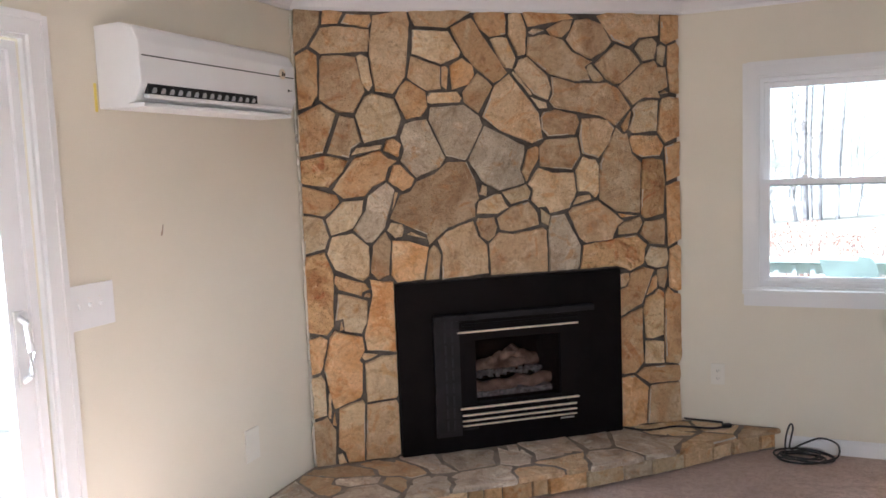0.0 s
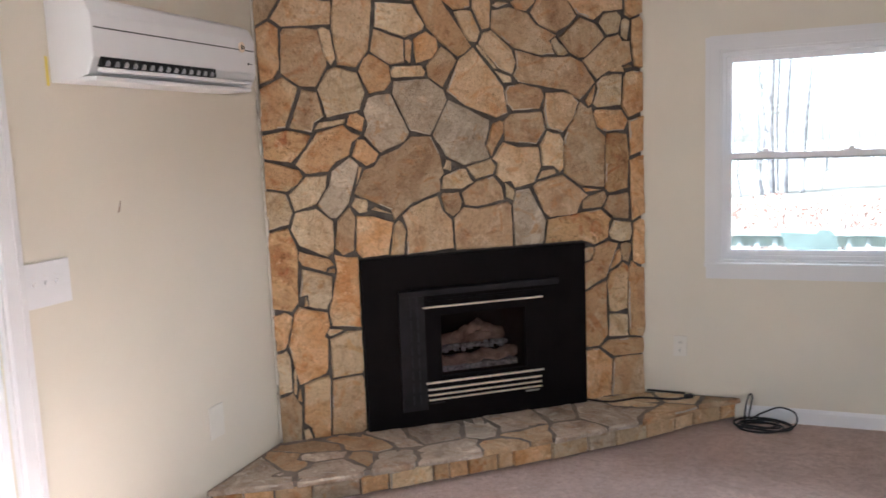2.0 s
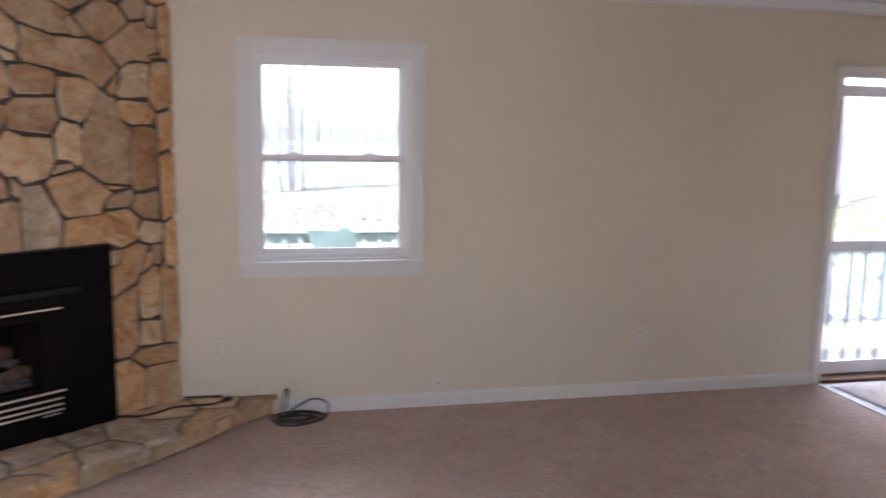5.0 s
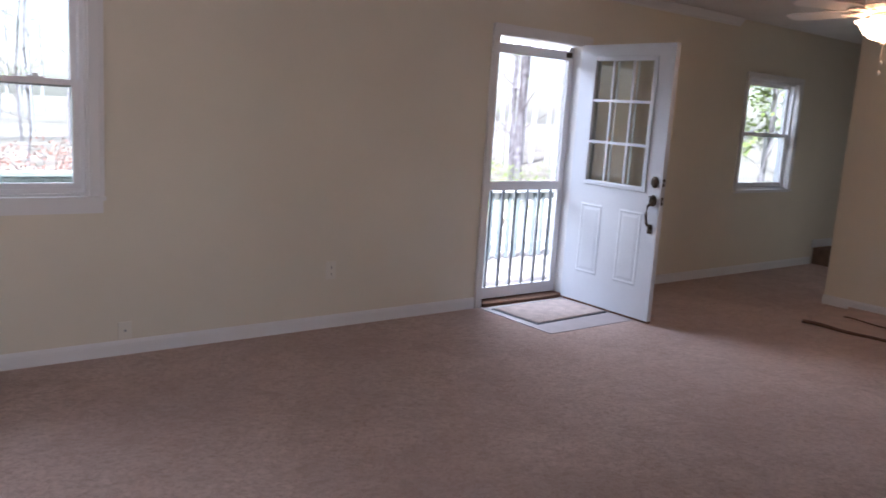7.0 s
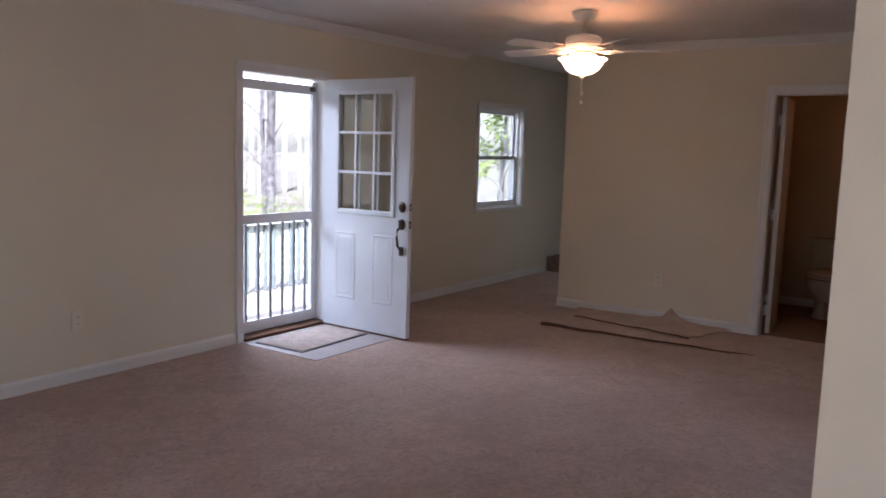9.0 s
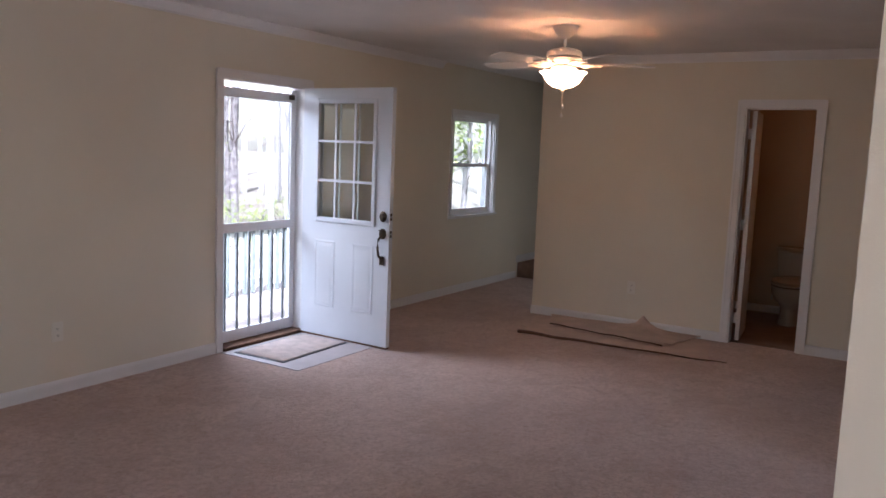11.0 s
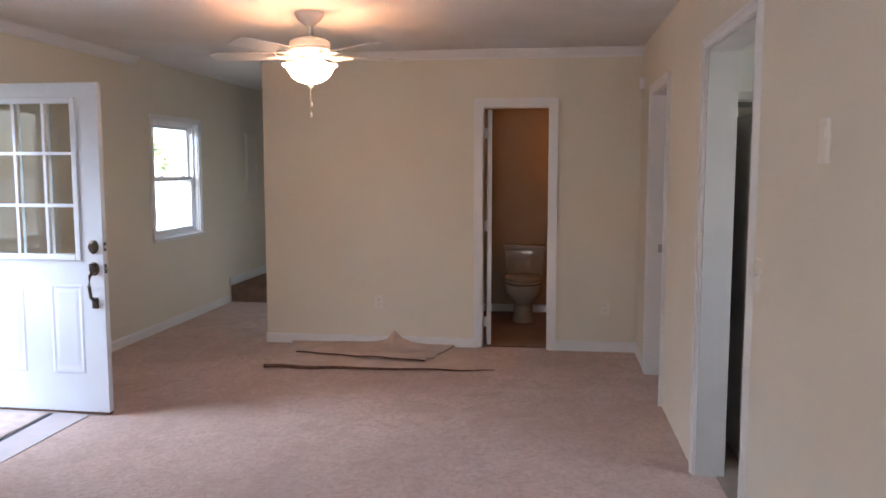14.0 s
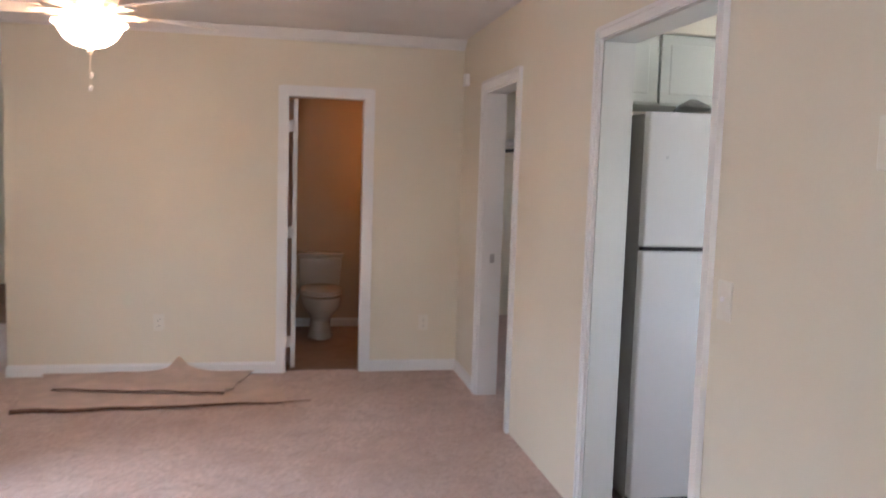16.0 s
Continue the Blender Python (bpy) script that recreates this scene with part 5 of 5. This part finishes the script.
for _ in range(46):
    x, y = rng.uniform(15, 34), rng.uniform(11, 27)
    h, rad = rng.uniform(9, 15), rng.uniform(0.05, 0.11)
    tube(woods, [(x, y, -0.92), (x + rng.uniform(-0.2, 0.2), y, h * 0.5), (x + rng.uniform(-0.6, 0.6), y, h)], rad, 6, 0.02)
    for _ in range(12):
        z = h * rng.uniform(0.12, 0.95)
        a, ln = rng.uniform(0, 6.28), rng.uniform(0.5, 1.6)
        tube(woods, [(x, y, z), (x + ln * math.cos(a), y + ln * math.sin(a), z + ln * 0.6)], 0.018, 4, 0.006)
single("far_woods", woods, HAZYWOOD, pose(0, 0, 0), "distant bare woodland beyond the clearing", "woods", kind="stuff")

# ---- stones: (along the face, height, half length, half width, tilt in degrees) ----
STONES_A = [
    (0.53, 2.48, 0.09, 0.03, 1), (0.33, 2.46, 0.10, 0.03, 1), (1.55, 2.46, 0.09, 0.04, 1), (0.76, 2.43, 0.15, 0.07, 10), (1.35, 2.42, 0.14, 0.05, 5), (0.20, 2.42, 0.06, 0.05, 57),
    (0.08, 2.39, 0.13, 0.06, 67), (1.04, 2.39, 0.09, 0.07, 1), (0.33, 2.39, 0.07, 0.03, -5), (1.83, 2.39, 0.18, 0.11, 0), (2.08, 2.37, 0.08, 0.07, 89), (1.42, 2.36, 0.08, 0.05, 28),
    (1.29, 2.34, 0.05, 0.02, 9), (1.18, 2.33, 0.11, 0.05, 99), (1.60, 2.30, 0.13, 0.10, 0), (0.24, 2.29, 0.14, 0.06, 0), (0.72, 2.27, 0.13, 0.08, -14), (1.93, 2.26, 0.07, 0.06, 89),
]
STONES_B = [
    (0.50, 2.24, 0.20, 0.09, 82), (0.97, 2.24, 0.21, 0.07, -54), (1.10, 2.23, 0.09, 0.05, 115), (2.02, 2.21, 0.06, 0.03, 89), (1.41, 2.20, 0.20, 0.09, -33), (1.76, 2.17, 0.12, 0.09, -33),
    (2.11, 2.15, 0.14, 0.05, 89), (0.36, 2.14, 0.09, 0.03, 102), (0.66, 2.13, 0.10, 0.07, -30), (0.87, 2.12, 0.07, 0.07, 88), (1.61, 2.12, 0.06, 0.03, -48), (0.07, 2.11, 0.13, 0.05, 87),
    (0.78, 2.11, 0.06, 0.02, 88), (1.27, 2.08, 0.13, 0.07, -54), (0.24, 2.08, 0.14, 0.10, 92), (1.21, 2.06, 0.09, 0.01, -49), (1.92, 2.06, 0.14, 0.10, 17), (0.96, 2.03, 0.09, 0.07, 52),
]
STONES_C = [
    (2.03, 2.01, 0.04, 0.02, -2), (0.77, 2.00, 0.10, 0.03, -1), (0.59, 1.99, 0.10, 0.08, 88), (1.58, 1.98, 0.24, 0.09, -12), (1.29, 1.97, 0.06, 0.03, -34), (1.15, 1.92, 0.19, 0.13, -60),
    (0.43, 1.90, 0.12, 0.11, -1), (1.92, 1.89, 0.11, 0.08, 78), (1.40, 1.86, 0.12, 0.07, -1), (1.81, 1.86, 0.06, 0.02, 67), (2.07, 1.86, 0.13, 0.07, 90), (0.10, 1.85, 0.13, 0.09, 38),
    (0.82, 1.83, 0.15, 0.12, -51), (0.24, 1.82, 0.10, 0.08, 57), (1.62, 1.78, 0.12, 0.09, 89), (0.49, 1.76, 0.05, 0.05, 88), (0.35, 1.75, 0.09, 0.02, 13), (0.64, 1.75, 0.15, 0.10, 108),
]
STONES_D = [
    (1.92, 1.72, 0.11, 0.06, -2), (1.41, 1.69, 0.11, 0.09, 7), (1.06, 1.69, 0.16, 0.14, -2), (1.23, 1.65, 0.09, 0.04, 67), (0.13, 1.64, 0.13, 0.07, -2), (2.09, 1.63, 0.11, 0.06, 89),
    (0.32, 1.61, 0.15, 0.09, 32), (0.52, 1.59, 0.08, 0.05, -37), (1.57, 1.56, 0.11, 0.07, 88), (1.76, 1.55, 0.21, 0.12, 94), (0.96, 1.51, 0.04, 0.03, 88), (0.10, 1.49, 0.11, 0.07, -23),
    (1.37, 1.49, 0.13, 0.11, -3), (0.48, 1.48, 0.05, 0.02, 77), (1.96, 1.48, 0.17, 0.07, 89), (1.16, 1.48, 0.08, 0.04, 12), (0.72, 1.46, 0.24, 0.15, 31), (1.53, 1.44, 0.07, 0.03, 25),
]
STONES_E = [
    (1.01, 1.43, 0.09, 0.05, 6), (0.38, 1.42, 0.17, 0.07, 67), (0.23, 1.42, 0.12, 0.07, 37), (1.31, 1.36, 0.06, 0.03, -71), (1.16, 1.35, 0.12, 0.07, 16), (2.10, 1.34, 0.18, 0.06, 89),
    (1.80, 1.34, 0.06, 0.02, -7), (0.07, 1.33, 0.09, 0.07, 87), (0.49, 1.33, 0.05, 0.04, -3), (1.60, 1.31, 0.16, 0.11, -12), (0.98, 1.30, 0.07, 0.06, 88), (0.60, 1.29, 0.07, 0.02, -18),
    (1.82, 1.27, 0.09, 0.04, 15), (1.97, 1.24, 0.07, 0.08, 89), (0.24, 1.21, 0.12, 0.10, -29), (1.42, 1.21, 0.15, 0.09, 88), (0.40, 1.19, 0.12, 0.05, 88), (0.85, 1.19, 0.14, 0.14, 88),
]
STONES_F = [
    (1.15, 1.18, 0.18, 0.12, 1), (0.55, 1.16, 0.11, 0.10, 88), (0.68, 1.13, 0.10, 0.04, 77), (1.73, 1.13, 0.19, 0.08, 4), (1.98, 1.10, 0.08, 0.05, -12), (0.24, 1.05, 0.11, 0.04, -29),
    (0.08, 1.03, 0.21, 0.07, 87), (2.11, 1.02, 0.14, 0.05, 90), (0.32, 1.00, 0.03, 0.02, -4), (1.78, 0.97, 0.04, 0.03, 89), (2.02, 0.97, 0.05, 0.03, 90), (1.95, 0.92, 0.06, 0.03, 56),
    (0.24, 0.92, 0.10, 0.09, 87), (1.83, 0.89, 0.13, 0.07, 45), (0.40, 0.88, 0.19, 0.08, 87), (0.18, 0.86, 0.04, 0.02, 87), (1.96, 0.76, 0.14, 0.06, 89), (0.04, 0.71, 0.10, 0.05, 72),
]
STONES_G = [
    (0.32, 0.68, 0.05, 0.02, 5), (2.09, 0.68, 0.21, 0.06, 89), (1.82, 0.62, 0.19, 0.07, 89), (0.18, 0.62, 0.18, 0.09, 87), (0.38, 0.56, 0.12, 0.09, 88), (1.96, 0.55, 0.07, 0.07, 89),
    (0.04, 0.48, 0.11, 0.05, 87), (0.10, 0.44, 0.08, 0.01, 87), (2.00, 0.41, 0.16, 0.05, -1), (0.12, 0.36, 0.04, 0.02, 87), (0.20, 0.28, 0.17, 0.07, 87), (1.83, 0.28, 0.15, 0.09, 89),
    (0.38, 0.25, 0.18, 0.09, 87), (2.03, 0.24, 0.13, 0.12, 90), (0.05, 0.23, 0.14, 0.08, 87), (0.15, 0.14, 0.06, 0.03, 87),
]



def chipped(ring, slack=0.0145, piece=0.035):
    """Straightens an outline into a few split edges, then breaks each edge up by a millimetre or two."""
    pts = [Vector(p) for p in ring]
    far = max(range(len(pts)), key=lambda i: (pts[i] - pts[0]).length)

    def straight(a):
        if len(a) < 3:
            return a[:1]
        d = (a[-1] - a[0])
        off = [abs(d.x * (p.y - a[0].y) - d.y * (p.x - a[0].x)) / max(d.length, 1e-6) for p in a]
        k = max(range(len(a)), key=lambda i: off[i])
        if off[k] < slack:
            return a[:1]
        return straight(a[:k + 1]) + straight(a[k:])

    corners = straight(pts[:far + 1]) + straight(pts[far:] + pts[:1])
    if len(corners) < 3:
        return ring
    out = []
    for a, b in zip(corners, corners[1:] + corners[:1]):
        d = b - a
        n = max(1, round(d.length / piece))
        side = Vector((-d.y, d.x)).normalized()
        for k in range(n):
            wob = random.uniform(-0.0022, 0.0022) if k else 0.0
            out.append(tuple(a + d * (k / n) + side * wob))
    return out


def stone_cells(stones, inside, reach=0.45, rays=44, gap=0.0060):
    """Grows every stone until it meets its neighbours: per stone its centre and outline, shrunk by half a joint."""
    data = []
    for u, v, a, b, tilt in stones:
        c, s = math.cos(radians(tilt)), math.sin(radians(tilt))
        data.append((u, v, c, s, max(a, 0.012), max(b, 0.010)))
    arr = np.array(data)

    def metric(p, q):
        d0, d1 = p - arr[:, 0], q - arr[:, 1]
        x, y = (d0 * arr[:, 2] + d1 * arr[:, 3]) / arr[:, 4], (-d0 * arr[:, 3] + d1 * arr[:, 2]) / arr[:, 5]
        return (np.abs(x) ** 3.2 + np.abs(y) ** 3.2) ** (1 / 3.2)

    out = []
    for k, (u, v, c, s, a, b) in enumerate(data):
        ring = []
        for i in range(rays):
            th = 2 * math.pi * i / rays
            dx, dy = a * math.cos(th), b * math.sin(th)
            dx, dy = dx * c - dy * s, dx * s + dy * c
            ln = math.hypot(dx, dy)
            dx, dy = dx / ln, dy / ln
            r, step = 0.0, 0.004
            most = min(reach, 1.8 * ln + 0.03)
            while r < most:
                p, q = u + dx * (r + step), v + dy * (r + step)
                if not inside(p, q) or int(np.argmin(metric(p, q))) != k:
                    break
                r += step
            r = max(0.006, r - gap * random.uniform(0.75, 1.35))
            ring.append((u + dx * r, v + dy * r))
        out.append((u, v, chipped(ring)))
    return out


def stone_mesh(center, ring, depth, slope=0.006, place=lambda a, b, h: (a, -h, b), lean=0.05):
    """One stone: a rough front that stands proud by depth, worn edges and sides down to the mortar."""
    bm = bmesh.new()
    cu, cv = center
    tilt_u, tilt_v = random.uniform(-lean, lean), random.uniform(-lean, lean)
    inner = []
    low = [bm.verts.new(place(p, q, 0.0)) for p, q in ring]
    mid = [bm.verts.new(place(p, q, depth * 0.62)) for p, q in ring]
    for p, q in ring:
        d = max(1e-4, math.hypot(p - cu, q - cv))
        f = max(0.35, (d - slope * random.uniform(0.7, 1.3)) / d)
        pu, pv = cu + (p - cu) * f, cv + (q - cv) * f
        inner.append(bm.verts.new(place(pu, pv, depth + (pu - cu) * tilt_u + (pv - cv) * tilt_v + random.uniform(-0.0025, 0.0025))))
    top = bm.verts.new(place(cu, cv, depth + random.uniform(0, 0.003)))
    n = len(ring)
    chip = False
    for i in range(n):
        j = (i + 1) % n
        bm.faces.new((low[i], low[j], mid[j], mid[i]))
        chip = random.random() < (0.7 if chip else 0.035)
        bm.faces.new((mid[i], mid[j], inner[j], inner[i])).material_index = 1 if chip else 0
        bm.faces.new((inner[i], inner[j], top))
    return bm


def face_inside(p, q):
    return 0.008 < p < CL - 0.008 and 0.115 < q < CROWN + 0.01 and not (0.463 < p < 1.738 and q < 1.048)


pick = random.Random(11)
# what each stone is made of, in the order of the bands; a dot is any of the common kinds
KINDS = (
    ".........T....DTPP"
    "TOP.TTOPT.PO.TT.TT"
    ".PODPTPPD.OOGTTOPG"
    "ODG.ROOOPTPOT.RPD."
    "PGPPDO.PPDD.TTPGTT"
    "DOPRPORO....POO.RO"
    ".OOOPPP.O.O.TTTP"
)
ROCK = {"G": GREY, "D": DARKTAN, "P": PALE, "R": RUSTY, "O": ORANGE, "T": TAN}
ALL_STONES = [s for band in (STONES_A, STONES_B, STONES_C, STONES_D, STONES_E, STONES_F, STONES_G,) for s in band]
for (u, v, ring), spec, kind in zip(stone_cells(ALL_STONES, face_inside), ALL_STONES, KINDS):
    small = spec[2] * spec[3] < 0.0022
    mat = ROCK.get(kind) or pick.choices((TAN, ORANGE, PALE), (4.2, 3.0, 1.8 + 2 * small))[0]
    part("stone", stone_mesh((u, v), ring, 0.016 if not small else 0.012), mat, chimney).data.materials.append(CHIP)


# hearth top: flagstones grown from scattered seeds, and the riser of squarish blocks


def in_hearth(x, y):
    ragged = 0.016 * noise.noise(Vector((x * 9, y * 9, 3)))
    if -1.9 < y < -0.03 and x > 0.03:
        x, y = x + 0.65 * ragged, y - 0.76 * ragged
    poly = [(0.004, -CB - 0.0), (CA, 0.0)] + list(HEARTH[::-1])
    inside = False
    for (x0, y0), (x1, y1) in zip(poly, poly[1:] + poly[:1]):
        if (y0 > y) != (y1 > y) and x < (x1 - x0) * (y - y0) / (y1 - y0) + x0:
            inside = not inside
    return inside and x > 0.006 and y < -0.006


hr = random.Random(21)
seeds = [
    (0.15, -1.74, 0.18, 0.15, 57), (0.18, -1.51, 0.15, 0.07, 132), (0.21, -1.33, 0.16, 0.05, 24), (0.43, -1.55, 0.17, 0.09, 51), (0.30, -1.41, 0.13, 0.05, 28), (0.46, -1.21, 0.13, 0.08, 5),
    (0.52, -1.38, 0.10, 0.06, 135), (0.68, -1.34, 0.13, 0.10, 61), (0.60, -1.11, 0.14, 0.06, 148), (0.88, -1.18, 0.18, 0.10, 45), (0.75, -1.01, 0.12, 0.09, 38), (0.96, -0.86, 0.11, 0.08, 86),
    (1.13, -1.01, 0.15, 0.07, 34), (1.11, -0.68, 0.15, 0.12, 72), (1.24, -0.86, 0.13, 0.10, 52), (1.28, -0.48, 0.13, 0.11, 117), (1.41, -0.74, 0.15, 0.10, 48), (1.55, -0.44, 0.20, 0.15, 162),
    (1.62, -0.23, 0.14, 0.09, 22), (1.84, -0.35, 0.20, 0.07, 56), (1.91, -0.10, 0.10, 0.08, 156), (2.12, -0.09, 0.13, 0.08, 49), (0.22, -1.66, 0.05, 0.04, 40),
]
for x, y, ring in stone_cells(seeds, in_hearth, 0.6, 44, 0.0065):
    bm = stone_mesh((x, y), ring, 0.026, 0.006, lambda a, b, h: (a, b, 0.0995 + h), 0.012)
    part("flagstone", bm, hr.choices((SLATE, DARKTAN, PALE), (5, 2.4, 1.6))[0], hearth).data.materials.append(CHIP)
path = [Vector((x, y)) for x, y in HEARTH]
run = [0.0]
for a, b in zip(path, path[1:]):
    run.append(run[-1] + (b - a).length)
JOINTS = (0.03, 0.17, 0.306, 0.481, 0.711, 0.851, 1.073, 1.156, 1.253, 1.41, 1.494, 1.711, 1.929, 2.102, 2.304, 2.502, 2.65, 2.833, 2.945)
for at, end in zip(JOINTS, JOINTS[1:]):
    wid = end - at
    p = []
    for s in (at, at + wid):
        i = max(k for k in range(len(path) - 1) if run[k] <= s + 1e-9)
        f = (s - run[i]) / (run[i + 1] - run[i])
        p.append(path[i].lerp(path[i + 1], f))
    d = (p[1] - p[0]).normalized()
    n = Vector((d.y, -d.x))
    base = p[0] - n * 0.056
    m = Matrix.Translation((base.x, base.y, 0.0)) @ Matrix.Rotation(math.atan2(d.y, d.x), 4, "Z")
    L = (p[1] - p[0]).length
    ring = [(0.004, 0.010), (L * 0.3, 0.008 + hr.uniform(0, .004)), (L * 0.7, 0.008 + hr.uniform(0, .004)), (L - 0.005, 0.010), (L - 0.004, 0.045),
            (L - 0.005, 0.088 + hr.uniform(0, .006)), (L * 0.6, 0.093), (L * 0.25, 0.091), (0.005, 0.088 + hr.uniform(0, .006)), (0.004, 0.05)]
    ob = part("riser_stone", stone_mesh((L / 2, 0.05), ring, 0.026, 0.006, lambda a, b, h: (a, -h, b)), hr.choices((TAN, ORANGE, PALE, GREY), (3, 4, 1.5, 0.6))[0], hearth)
    ob.data.materials.append(CHIP)
    ob.matrix_basis = m
